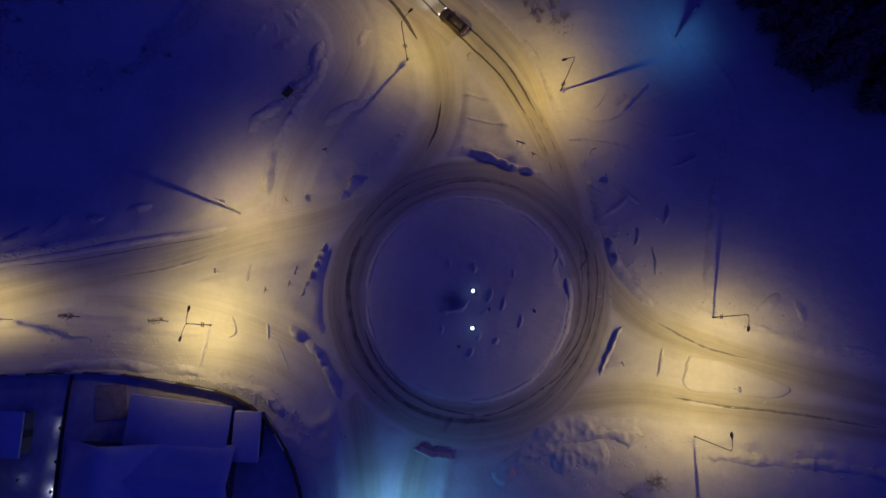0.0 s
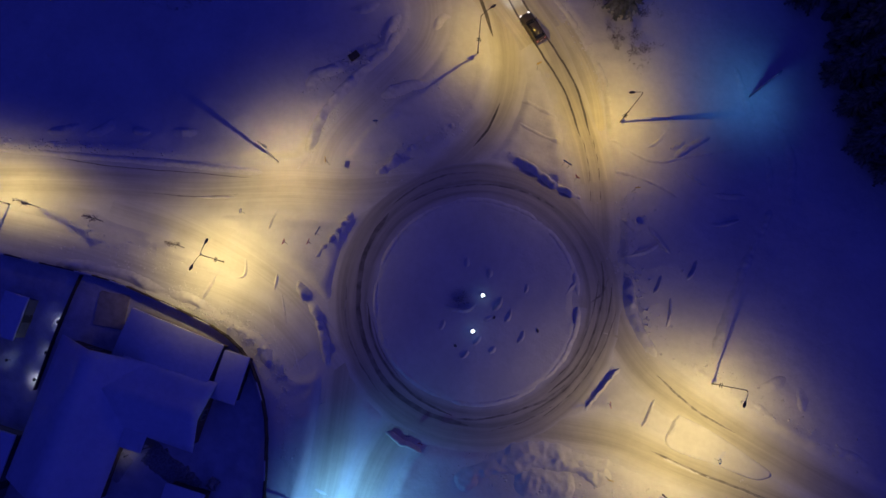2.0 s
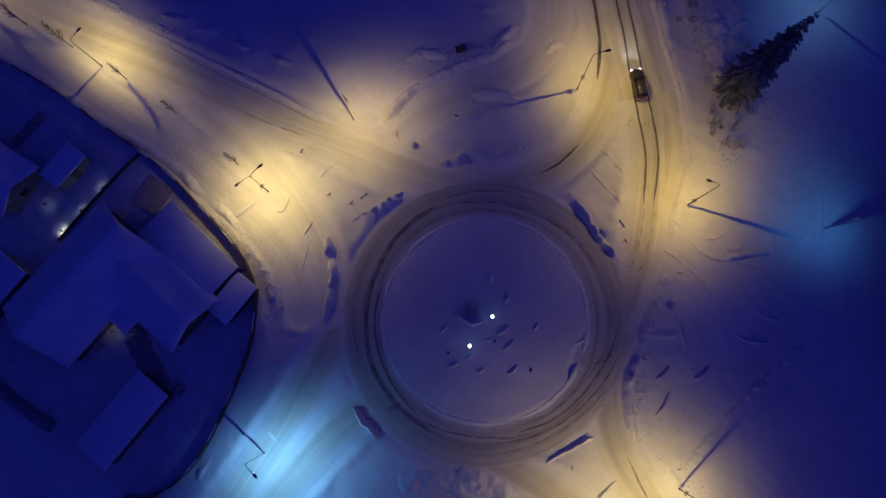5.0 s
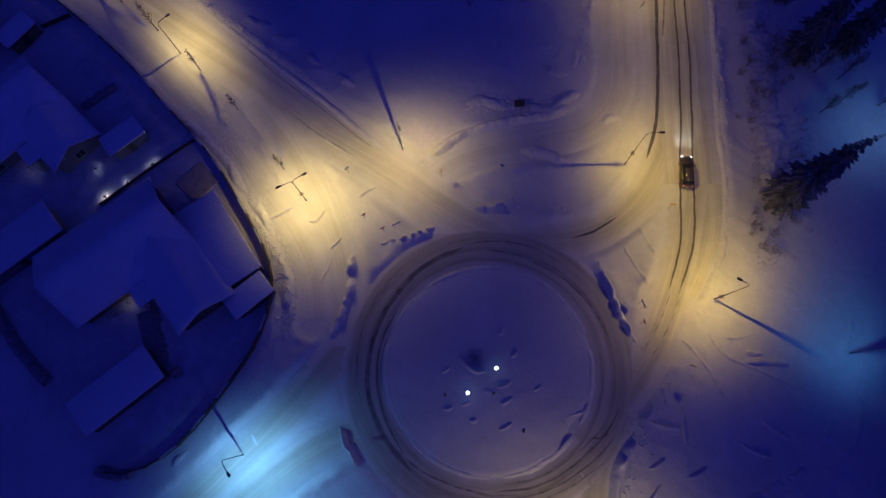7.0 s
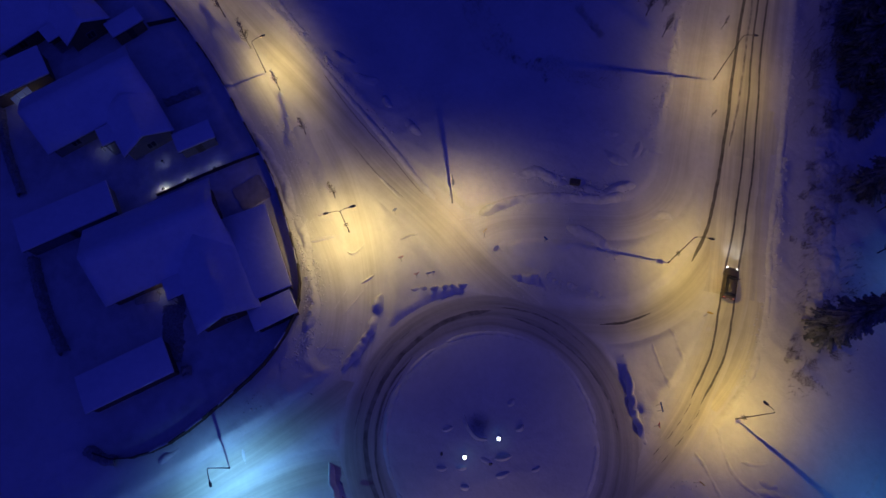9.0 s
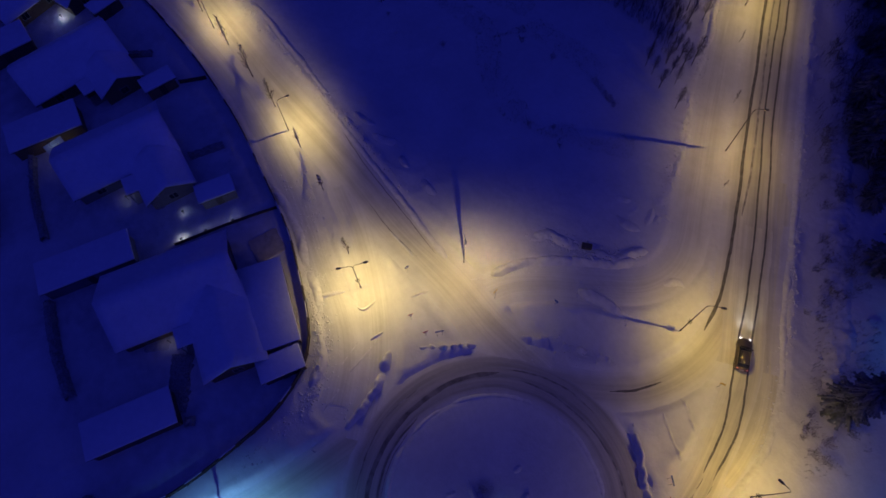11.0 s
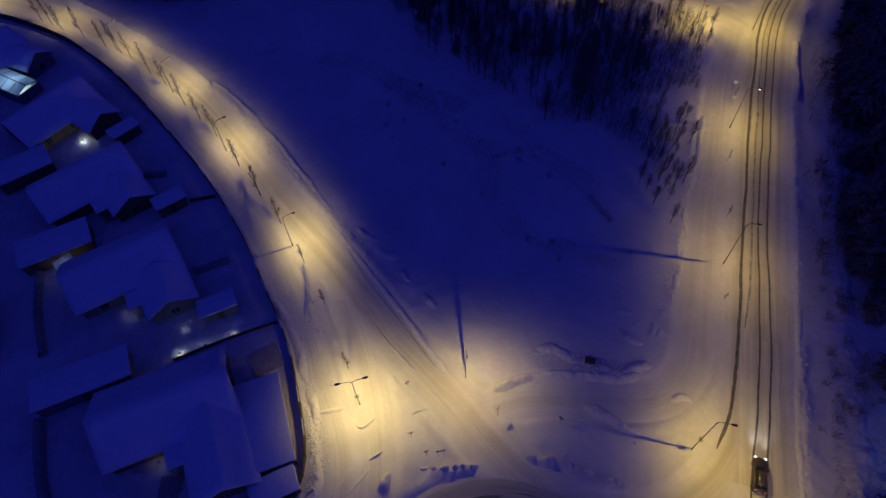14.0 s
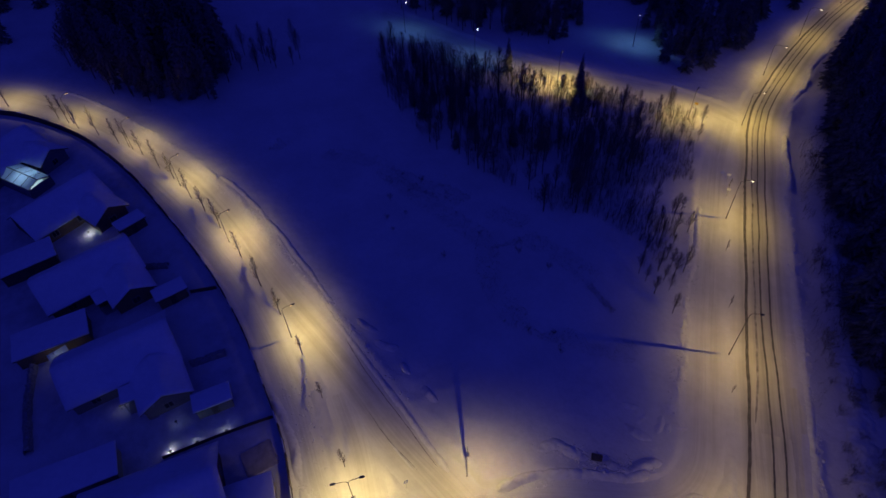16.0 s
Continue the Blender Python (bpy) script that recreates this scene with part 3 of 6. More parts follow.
snow_bank([(-3.0, 20.5), (0.2, 19.6), (3.1, 18.5), (6.0, 17.4), (9.2, 16.5)], 1.05, 0.95, 1, "long steep bank of ploughed snow on the traffic island", 0.35, ragged=0.6)
snow_bank([(-19.3, 7.6), (-20.6, 4.2), (-21.6, 2.2), (-22.6, 0.2)], 1.15, 0.95, 2, "steep bank of ploughed snow on the traffic island", -0.35, ragged=0.6)
snow_bank([(15.9, -9.9), (17.2, -6.9), (19.0, -3.5)], 0.85, 0.8, 3, "steep bank of ploughed snow on the traffic island", 0.35, ragged=0.35)
snow_bank([(-8.0, -18.6), (-5.4, -19.2), (-2.4, -19.9)], 0.9, 0.7, 4, "bank of ploughed snow on the traffic island", -0.35, ragged=0.6)
snow_bank([(-18.0, 13.3), (-14.6, 16.8), (-11.6, 20.2), (-8.5, 22.9)], 1.5, 0.85, 5, "long bank of snow between two roads", 0.5, ragged=0.6)
snow_bank([(-24.1, -3.2), (-20.9, -6.1), (-18.5, -9.8), (-17.2, -12.6)], 1.4, 0.8, 6, "bank of ploughed snow beside the roundabout", -0.3, ragged=0.6)
snow_bank([(2.4, -23.0), (4.3, -20.3), (7.6, -18.2), (11.6, -16.4), (16.5, -16.2), (21, -17)], 3.6, 0.95, 7, "broad rough bank of ploughed snow", -0.3)
snow_bank([(9.0, -20.5), (13, -19.4), (17, -19.8)], 5.0, 0.8, 27, "wide rough heap of dumped snow")
snow_bank([(17.3, 8.2), (18.3, 5.2), (20.2, 2.1), (23.2, -0.9)], 1.8, 0.9, 8, "ridge of ploughed snow along the exit", 0.2)
snow_bank([(-27.7, 14), (-27.0, 19.6), (-24.5, 25.4), (-21.6, 30.0), (-20.3, 34.0)], 1.7, 1.0, 9, "ridge of shovelled snow along the cycle path")
snow_bank([(-29.6, 21.5), (-29.6, 24.5), (-27.0, 26.2), (-25.4, 27.6)], 2.1, 0.8, 10, "heap of ploughed snow beside the path's bend")
snow_bank([(-24.6, 28.6), (-21.6, 31.0), (-21.6, 33.2), (-20.6, 36.2)], 2.1, 0.9, 28, "tall heap of ploughed snow at the path's bend")
snow_bank([(-28.0, 34.6), (-27.0, 37.4), (-28.2, 40.1)], 2.6, 0.35, 29, "low drift of ploughed snow in the field")
snow_bank([(-20.2, 23.8), (-17.8, 25.6), (-13.7, 27.4)], 1.9, 0.9, 11, "rough ridge of cleared snow", 0.3)
snow_bank([(-15.4, 34.8), (-15.0, 36.9), (-13.8, 37.6)], 1.4, 0.4, 30, "flat patch of cleared snow")
snow_bank([(-32.5, 9.7), (-37, 8.95), (-44, 8.0), (-54, 6.3), (-62, 5.0), (-78, 2.7), (-90, 0.95)], 1.1, 0.44, 56, "straight low plough ridge of snow along the street", 0.0, 0.05, 0.0)
snow_bank([(-58, 7.0), (-66, 5.6), (-78, 3.6), (-90, 1.7), (-105, -2.0), (-112, -4.4)], 1.4, 0.65, 12, "ridge of ploughed snow along the street", 0.0, 0.25, 0.3)
snow_bank([(-110, -4.8), (-126, -11), (-147, -21), (-166, -33)], 1.4, 0.6, 13, "ridge of ploughed snow along the street", 0.0, 0.7, 0.55)
snow_bank(APRON_BANK + [(-28.6, 70.6), (-44, 85.4)], 1.2, 0.42, 14, "ridge of ploughed snow along the main road", 0.0, 0.2, 0.2)
snow_bank([(7.8, 45.2), (-0.4, 53.0), (-9.4, 61.6), (-20.9, 72.2), (-39.4, 90.2)], 3.4, 0.45, 55, "broad low mound of old ploughed snow", 0.0, 0.6, 0.3, True)
snow_bank([(-53, 94.5), (-67, 108.5), (-79, 128), (-90, 151)], 1.6, 0.8, 15, "ridge of ploughed snow along the main road", 0.0, 0.7, 0.55)
snow_bank([(-23.4, 38.6), (-30.8, 48.2), (-40.5, 58.0), (-58, 76.2)], 1.5, 0.5, 16, "ridge of ploughed snow along the cycle path", 0.0, 0.7, 0.55)
snow_bank([(-56, -8.6), (-48, -8.4), (-40, -9.0), (-33, -10.2), (-27.5, -12.0), (-23.6, -15.0)], 1.6, 0.7, 17, "rough ploughed snow along the fence", 0.0, 0.7, 0.55)
snow_bank([(-21, -18), (-18.9, -24), (-17.9, -31), (-17.6, -38)], 1.4, 0.6, 18, "ridge of ploughed snow beside the street", 0.0, 0.7, 0.55)
snow_bank([(25.3, 40.0), (28.4, 34.4), (31.4, 29.0), (33.3, 23.4)], 1.2, 0.2, 50, "low edge of snow beside the path", 0.0, 0.3, 0.3, True)
snow_bank([(29.6, 36.7), (32.7, 32.4), (35.2, 28.0), (36.2, 22)], 1.4, 0.2, 51, "low edge of snow beside the path", 0.0, 0.3, 0.3, True)
snow_bank([(33.5, 22.0), (33.2, 19.5), (32.0, 14.3), (31.1, 8.8), (30.6, 3.5), (30.0, -1.0)], 1.7, 0.55, 19, "narrow ridge of snow beside the path")
snow_bank([(23, -17.6), (31, -19.2), (41, -20.6), (52, -22)], 2.2, 0.8, 21, "ridge of ploughed snow along the road", 0.0, 0.7, 0.55)
snow_bank([(26, 0.4), (33, -2.6), (42, -5.4), (54, -8.6)], 1.8, 0.4, 22, "ridge of ploughed snow along the road", 0.0, 0.7, 0.55)

KERB = "thin straight ridge of snow along a buried kerb"
for k, line in enumerate(([(-29.7, 2.2), (-29.3, 5.6)], [(-31.9, -4.8), (-31.0, -4.0), (-31.7, -1.5)], [(-40.8, 4.0), (-34.8, 5.6)], [(-26.6, -5.3), (-26.9, -2.6)], [(23.0, -10.3), (24.1, -5.8)], [(26.3, -10.9), (27.2, -7.3)], [(25.9, -12.8), (30.6, -13.5), (34.6, -13.8)], [(-2.0, 28.1), (4.3, 26.6)], [(-1.5, 24.7), (5.6, 23.1)], [(10.9, 25.7), (16.9, 24.0), (21.3, 25.6), (27.7, 28.5)], [(12.3, 21.6), (17.5, 21.2), (22.1, 19.8)], [(-15.0, -27.5), (-12.0, -28.0)], [(-22.8, -10.5), (-20.4, -14.4)], [(-28.5, 10.5), (-27.3, 14.0)])):
    snow_bank(line, 0.6, 0.45 if k < 6 else 0.22, 70 + k, KERB, 0.0, 0.1, 0.0, True)
snow_bank([(19.0, 26.0), (21.1, 28.0)], 1.0, 0.9, 90, "short steep heap of snow")
snow_bank([(19.5, 25.0), (22, 27.4), (24.4, 29.6)], 1.3, 0.8, 91, "low heap of snow")
snow_bank([(20.1, 8.7), (22.0, 11.8)], 1.6, 0.35, 92, "low heap of snow")
snow_bank([(-35.7, -9.0), (-34.6, -5.2)], 0.8, 0.3, 93, KERB, 0.0, 0.1)

for k, (a0, a1) in enumerate(((-150, -95), (-92, -40), (-36, 12), (16, 62), (66, 120), (124, 178), (182, 206))):
    snow_bank([(RING[0] + 13.15 * math.cos(radians(a)), RING[1] + 13.15 * math.sin(radians(a))) for a in np.linspace(a0, a1, 9)], 0.9, 0.42, 110 + k, "low rounded ridge of snow along the island's rim", 0.2, 0.12)
snow_bank([(9.6, 1.6), (10.4, 4.4), (11.6, 6.6)], 0.8, 0.4, 120, "curved ridge of snow on the island", 0.2, 0.1)


# raised refuge between the two lanes of the eastern road
REFUGE = [(27.25, -7.25), (30.0, -7.7), (32.9, -8.55), (36.5, -9.9), (39.6, -11.2), (39.2, -12.0), (37.4, -12.5), (33.0, -12.0), (26.6, -11.2)]
fine = np.array([p for p in smooth_line(REFUGE + REFUGE[:1], 0.5)[0]][:-1])
bm = bmesh.new()
hub = fine.mean(0)
rings = []
for grow, z in ((1.0, -0.1), (1.0, 0.12), (0.96, 0.19), (0.7, 0.2), (0.35, 0.215)):
    rings.append([bm.verts.new((*(hub + (p - hub) * grow), z + 0.02 * math.sin(p[0] * 2.1 + p[1]))) for p in fine])
for A, B in zip(rings, rings[1:]):
    for k in range(len(fine)):
        bm.faces.new((A[k], A[(k + 1) % len(fine)], B[(k + 1) % len(fine)], B[k]))
bm.faces.new(rings[-1])
tagged(part("traffic_island", bm, SNOW, None, "", True), "raised kerbed refuge covered with clean white snow", "traffic island", kind="structure")

# small drifts, shovel cuts and wind ridges
DRIFT = "low wind-cut drift of snow"
for k, (a, b, wide, high) in enumerate((((-62.9, 7.6), (-58.9, 10.0), 1.6, 0.65), ((-57.5, 8.6), (-54.0, 11.6), 1.8, 0.65), ((-51.7, 11.1), (-49.0, 11.2), 1.4, 0.6), ((-46.5, 11.8), (-42.8, 12.8), 1.8, 0.6), ((14.9, 15.6), (17.8, 13.8), 0.9, 0.5), ((17.0, 11.0), (20.6, 13.6), 0.8, 0.45), ((18.5, 15.6), (22.4, 12.4), 1.0, 0.5), ((25.4, 12.6), (24.7, 9.6), 0.7, 0.5), ((23.4, 7.0), (23.5, 3.0), 0.6, 0.45), ((21.6, 9.5), (20.8, 6.8), 0.8, 0.5), ((26.0, 17.5), (30.0, 19.2), 0.8, 0.4), ((25.6, 21.6), (30.4, 22.2), 0.9, 0.4), ((-23.3, -9.6), (-27.3, -2.6), 0.5, 0.2), ((-24.7, -10.8), (-27.4, -5.6), 0.5, 0.2), ((-27.8, 35.0), (-23.8, 36.8), 1.6, 0.45), ((-28.0, 39.7), (-26.3, 43.6), 1.6, 0.4), ((-24.6, 37.5), (-26.4, 40.5), 1.2, 0.4), ((-30.5, 36.5), (-28.6, 38.6), 1.1, 0.35), ((-24.8, 40.6), (-22.9, 42.6), 1.0, 0.35), ((36, -1.4), (39.5, 0.6), 1.6, 0.3), ((41.0, 0.2), (42.2, -3.2), 1.6, 0.25), ((16.2, 25.6), (18.6, 29.0), 0.6, 0.35), ((21.5, 24.0), (25.0, 22.6), 0.6, 0.35))):
    snow_bank([a, ((a[0] + b[0]) / 2 + 0.25, (a[1] + b[1]) / 2 - 0.2), b], wide, high, 130 + k, DRIFT, 0.3 if k % 2 else -0.3, 0.3, 0.2, True)

# hollows and crests in the snow round the island's floodlights
CREST = "short crescent of snow blown round a buried stone"
for k, (x, y, turned, length) in enumerate(((-4.4, -3.9, 80, 1.5), (-3.3, 4.7, 100, 1.4), (-0.2, 4.0, 95, 1.3), (4.9, 3.3, 90, 1.3), (5.7, -2.8, 75, 1.9), (3.5, -0.6, 78, 2.0), (1.8, 0.5, 70, 2.2), (2.6, -5.3, 60, 1.2), (-0.7, -6.7, 60, 1.4), (1.1, -1.6, 40, 1.5), (0.4, -4.6, 65, 1.6))):
    dx, dy = math.cos(radians(turned)) * length / 2, math.sin(radians(turned)) * length / 2
    snow_bank([(x - dx, y - dy), (x + 0.15, y), (x + dx, y + dy)], 0.8, 0.32, 160 + k, CREST, -0.3, 0.1, 0.0, True)
snow_bank([(-5.0, -1.3), (-3.5, -1.7), (-1.6, -1.3), (-0.6, 0.0)], 0.7, 0.5, 175, "curved crest of snow beside the floodlights", 0.4, 0.1, 0.0, True)


def snow_lump(x, y, size, seed, label="small frozen lump of snow"):
    bm = bmesh.new()
    bmesh.ops.create_icosphere(bm, subdivisions=2, radius=1)
    r = np.random.RandomState(seed)
    for v in bm.verts:
        v.co = Vector((v.co.x * size, v.co.y * size * 0.7, v.co.z * size * 0.55)) * r.uniform(0.8, 1.15)
    ob = part("snow_lump", bm, BANK, None, "", True)
    ob.matrix_basis = pose(x, y, height_at(x, y) + size * 0.1, 0, 0, r.uniform(0, 180))
    return tagged(ob, label, "snow lump", "snow lumps")


lumps = np.random.RandomState(41)
for line, spread, count in (([(-24.4, -3.4), (-17.4, -12.4)], 0.7, 26), ([(-18, 13.3), (-8.5, 22.9)], 0.8, 24), ([(-3, 20.3), (9, 16.8)], 0.5, 16), ([(-29, 24.5), (-20.8, 34)], 0.7, 22), ([(-20.2, 24.2), (-13.7, 27.3)], 0.6, 16), ([(-33, -9), (-58, -8)], 1.0, 16), ([(-44, 9.6), (-70, 3.6)], 0.5, 40), ([(14, 12), (17, 18)], 2.5, 18), ([(-22, -15), (-29, -11.5)], 0.9, 45), ([(-29, -11.5), (-40, -9)], 0.6, 30), ([(-27.4, 15), (-24, 26)], 0.5, 30), ([(16, 10), (23, 14)], 2.0, 16), ([(2, -20), (20, -16.4)], 1.2, 26), ([(33.5, -12), (38, -13.5)], 0.5, 6), ([(-40, 58), (-24, 41)], 0.8, 14), ([(21, -2), (28, -20)], 2.5, 10), ([(-4, 48), (-26, 69)], 1.0, 12)):
    for k in range(count):
        f = lumps.uniform()
        a, b = np.array(line[0]), np.array(line[1])
        p = a + (b - a) * f + lumps.normal(0, spread, 2)
        snow_lump(p[0], p[1], lumps.uniform(0.08, 0.21), 500 + k)


def snow_rubble(lines, seed, label):
    """Crumbs of frozen snow, too many to count, strewn along lines: (ends, spread, count, largest)."""
    r = np.random.RandomState(seed)
    shape = np.array([(1, 0, 0), (-1, 0, 0), (0, 1, 0), (0, -1, 0), (0, 0, 1), (0, 0, -0.6)], float)
    sides = [(0, 2, 4), (2, 1, 4), (1, 3, 4), (3, 0, 4), (2, 0, 5), (1, 2, 5), (3, 1, 5), (0, 3, 5)]
    verts, faces = [], []
    for a, b, spread, count, largest in lines:
        f = r.uniform(size=(count, 1))
        p = np.array(a) * (1 - f) + np.array(b) * f + r.normal(0, spread, (count, 2))
        z = ground_height(p[:, 0].copy(), p[:, 1].copy())
        for k in range(count):
            size = 0.04 + largest * r.uniform() ** 2.2
            q = shape * size * r.uniform(0.6, 1.25, (6, 3)) * (1, 0.8, 0.7)
            t = r.uniform(0, 6.28)
            c, d = math.cos(t), math.sin(t)
            n = len(verts)
            verts += [(p[k, 0] + v[0] * c - v[1] * d, p[k, 1] + v[0] * d + v[1] * c, z[k] + 0.06 + v[2]) for v in q]
            faces += [tuple(n + i for i in g) for g in sides]
    return tagged(mesh_object("snow_rubble", verts, faces, BANK, False), label, "snow rubble", kind="stuff")


snow_rubble([((-56, -4.8), (-38, -5.4), 1.1, 260, 0.22), ((-40, -8.4), (-29, -10.6), 0.8, 300, 0.2), ((-29, -10.6), (-22.5, -15.4), 0.9, 420, 0.2), ((-22.5, -15.4), (-19, -25), 0.6, 130, 0.2)], 61, "crumbled frozen snow along the fence and path")
snow_rubble([((-27.6, 14), (-24.4, 25.8), 0.5, 230, 0.24), ((-25, 26.5), (-20.8, 34), 0.9, 260, 0.3), ((-30, 23), (-26, 27.4), 0.7, 140, 0.28), ((-17, 13.8), (-8.5, 23), 0.9, 220, 0.22), ((-20.5, 24), (-13.5, 27.2), 0.8, 150, 0.25)], 62, "crumbled frozen snow round the path's bend")
snow_rubble([((-74, 3.6), (-54, 7.2), 0.6, 240, 0.28), ((-54, 7.4), (-44, 9.2), 0.5, 40, 0.22), ((-100, -2.2), (-74, 3.6), 0.7, 220, 0.28), ((-126, -11), (-100, -2.2), 0.8, 170, 0.28)], 63, "crumbled frozen snow along the street's edge")
snow_rubble([((2, -21.5), (20, -16.6), 1.5, 170, 0.22), ((8, -21), (22, -20), 1.8, 70, 0.22), ((22, -17.5), (50, -21.5), 0.6, 240, 0.24), ((17, 9), (23, -0.6), 0.8, 200, 0.22), ((15.5, 18), (16.5, 9), 1.0, 180, 0.22), ((26, 0.4), (50, -7.6), 1.0, 160, 0.24)], 64, "crumbled frozen snow along the eastern roads")
snow_rubble([((9.8, 31), (-1, 44.4), 0.6, 200, 0.24), ((-1, 44.4), (-20, 62.6), 0.6, 260, 0.26), ((-20, 62.6), (-52, 93), 0.8, 300, 0.3), ((-24, 40), (-40, 57.6), 0.6, 160, 0.26), ((-40, 57.6), (-60, 78), 0.7, 160, 0.28)], 65, "crumbled frozen snow along the main road")


# ---- street lamps ----
WARM, GOLD, COOL, DEEP = (1.0, 0.738, 0.243), (1.0, 0.692, 0.137), (0.2, 0.55, 1.0), (0.1, 0.44, 1.0)


def street_lamp(x, y, high, arms, color, watts, decorated=0.0, steel=POLE, label="", across=0.36, blend=0.65, along=1.9, bowl=False, tilt=0.0, cone=158, swing=0.0, head_mat=None):
    """arms: unit direction (dx, dy) and reach of each; the light shines down from under each head."""
    z0 = height_at(x, y) - 0.05
    lamp = thing("street_lamp", label or "tall dark steel street lamp lit with yellow light", "street lamp", pose(x, y, z0), "street lamps")
    part("foot", tubed([(0, 0, 0), (0, 0, 0.5), (0, 0, 0.62)], 0.105, 0.09, 8), steel, lamp)
    part("pole", tubed([(0, 0, 0.6), (0, 0, high * 0.5), (0, 0, high - 0.4)], 0.07, 0.042, 8), steel, lamp)
    for dx, dy, reach, *own in arms:
        wide_y, lean_y, side = own or (across, tilt, swing)
        k = math.hypot(dx, dy)
        dx, dy = dx / k, dy / k
        part("arm", tubed([(0, 0, high - 0.45), (dx * reach * 0.12, dy * reach * 0.12, high - 0.1), (dx * reach * 0.4, dy * reach * 0.4, high + 0.1), (dx * reach, dy * reach, high + 0.16)], 0.05, 0.04, 6), steel, lamp)
        bm = bmesh.new()
        bmesh.ops.create_uvsphere(bm, u_segments=14, v_segments=8, radius=1.0)
        for v in bm.verts:
            v.co = Vector((0.37 + 0.41 * v.co.x, 0.2 * v.co.y * (0.85 + 0.2 * v.co.x), max(-0.055, 0.1 * v.co.z)))
        bmesh.ops.transform(bm, matrix=pose(dx * reach, dy * reach, high + 0.16, 0, 0, math.degrees(math.atan2(dy, dx))), verts=bm.verts)
        head = part("head", bm, head_mat or DARK, lamp, "pale flat lamp head" if head_mat else "dark flat lamp head")
        bm = bmesh.new()
        box(bm, 0.22 if bowl else 0.12, -0.1, -0.2 if bowl else -0.085, 0.5 if bowl else 0.62, 0.1, -0.05, 0.012)
        bmesh.ops.transform(bm, matrix=pose(dx * reach, dy * reach, high + 0.16, 0, 0, math.degrees(math.atan2(dy, dx))), verts=bm.verts)
        part("lens", bm, (BOWL if bowl else LENS) if color[0] > 0.5 else COOL_LENS, head, "glowing lamp glass")
        light = bpy.data.lights.new("lamp_light", "SPOT")
        light.energy, light.color, light.spot_size, light.spot_blend, light.shadow_soft_size = watts, color, radians(cone), blend, 0.025
        ob = new("lamp_light", light)
        ob.parent = lamp
        ob.matrix_basis = pose(dx * (reach + 0.38), dy * (reach + 0.38), high - (0.12 if bowl else 0.02), lean_y, side, math.degrees(math.atan2(dy, dx)) - 90)
        ob.scale = (along, wide_y, 1)  # road optics: wide along the road, narrow across it
    if decorated:
        for zz in (high * decorated, high * decorated + 0.5):
            part("bracket", boxed(-0.3, -0.05, zz, 0.3, 0.05, zz + 0.1, 0.02), DARK, lamp, "dark crossbar of a banner holder")
            part("bracket", boxed(-0.05, -0.3, zz + 0.11, 0.05, 0.3, zz + 0.21, 0.02), DARK, lamp, "dark crossbar of a banner holder")
    return lamp


street_lamp(-31.1, 11.6, 9.4, [(0.93, -0.37, 0.9)], WARM, 3000, steel=STEEL, head_mat=STEEL, cone=156, across=0.8, blend=1.0, along=1.1, tilt=7)
street_lamp(-34.2, -3.2, 7.8, [(0.2, 1, 1.4, 0.95, 0, -3), (-0.25, -1, 1.4, 0.85, 0, 3)], WARM, 2050, 0.31, cone=155, label="double-armed street lamp with two lit heads", across=0.75, blend=0.95, along=1.4)
street_lamp(-8.9, 33.0, 10.2, [(0.65, 0.76, 1.4)], GOLD, 3200, 0.36, cone=152, across=0.72, blend=1.0, along=1.2, tilt=8, swing=6)
street_lamp(12.0, 28.3, 10.2, [(-0.9, -0.3, 1.0)], GOLD, 3800, 0.2, cone=162, across=0.84, blend=1.0, along=1.1, tilt=11, swing=-10)
street_lamp(30.5, -2.4, 9.6, [(-0.15, -1, 1.2)], WARM, 3700, 0.22, cone=164, across=0.8, blend=1.0, along=1.25, tilt=16, swing=-9)
street_lamp(27.2, -17.1, 10.4, [(0.0, 1, 1.3)], WARM, 4200, cone=161, across=0.78, blend=1.0, along=1.2, tilt=14, swing=5)
street_lamp(-64.5, -3.0, 7.5, [(0.05, 1, 1.4)], WARM, 2600, along=2.4, across=0.38, tilt=2, blend=0.7)
street_lamp(-91.2, -7.2, 7.2, [(-0.1, 1, 1.5)], WARM, 2231, along=2.1, across=0.38, tilt=2, blend=0.7)
street_lamp(-112.6, -12.6, 7.2, [(-0.3, 0.95, 1.5)], WARM, 1850, along=1.9, across=0.38, tilt=2, blend=0.7)
street_lamp(-131.0, -20.0, 7.2, [(-0.4, 0.9, 1.5)], WARM, 1400, along=1.9, across=0.38, tilt=2, blend=0.7)
street_lamp(-148.5, -31.3, 7.2, [(-0.55, 0.8, 1.5)], WARM, 1350, along=1.9, across=0.38, tilt=2, blend=0.7)
street_lamp(-165.0, -45.5, 7.2, [(-0.65, 0.7, 1.5)], WARM, 1300, along=1.9, across=0.38, tilt=2, blend=0.7)
street_lamp(-29.6, 56.3, 10.2, [(0.6, 0.8, 1.1)], GOLD, 2231, across=0.5, tilt=-5)
street_lamp(-52.7, 78.0, 9.3, [(0.6, 0.8, 1.5)], GOLD, 2231, across=0.5, tilt=-5, bowl=True)
street_lamp(-73.5, 102.6, 8.2, [(0.5, 0.87, 1.8)], GOLD, 2231, across=0.5, tilt=-5, bowl=True)
street_lamp(-86.5, 122.5, 8.0, [(0.85, 0.5, 2.2)], GOLD, 1800, across=0.5, bowl=True)
street_lamp(-96.0, 145.0, 8.0, [(0.9, 0.4, 2.2)], GOLD, 1400, bowl=True)
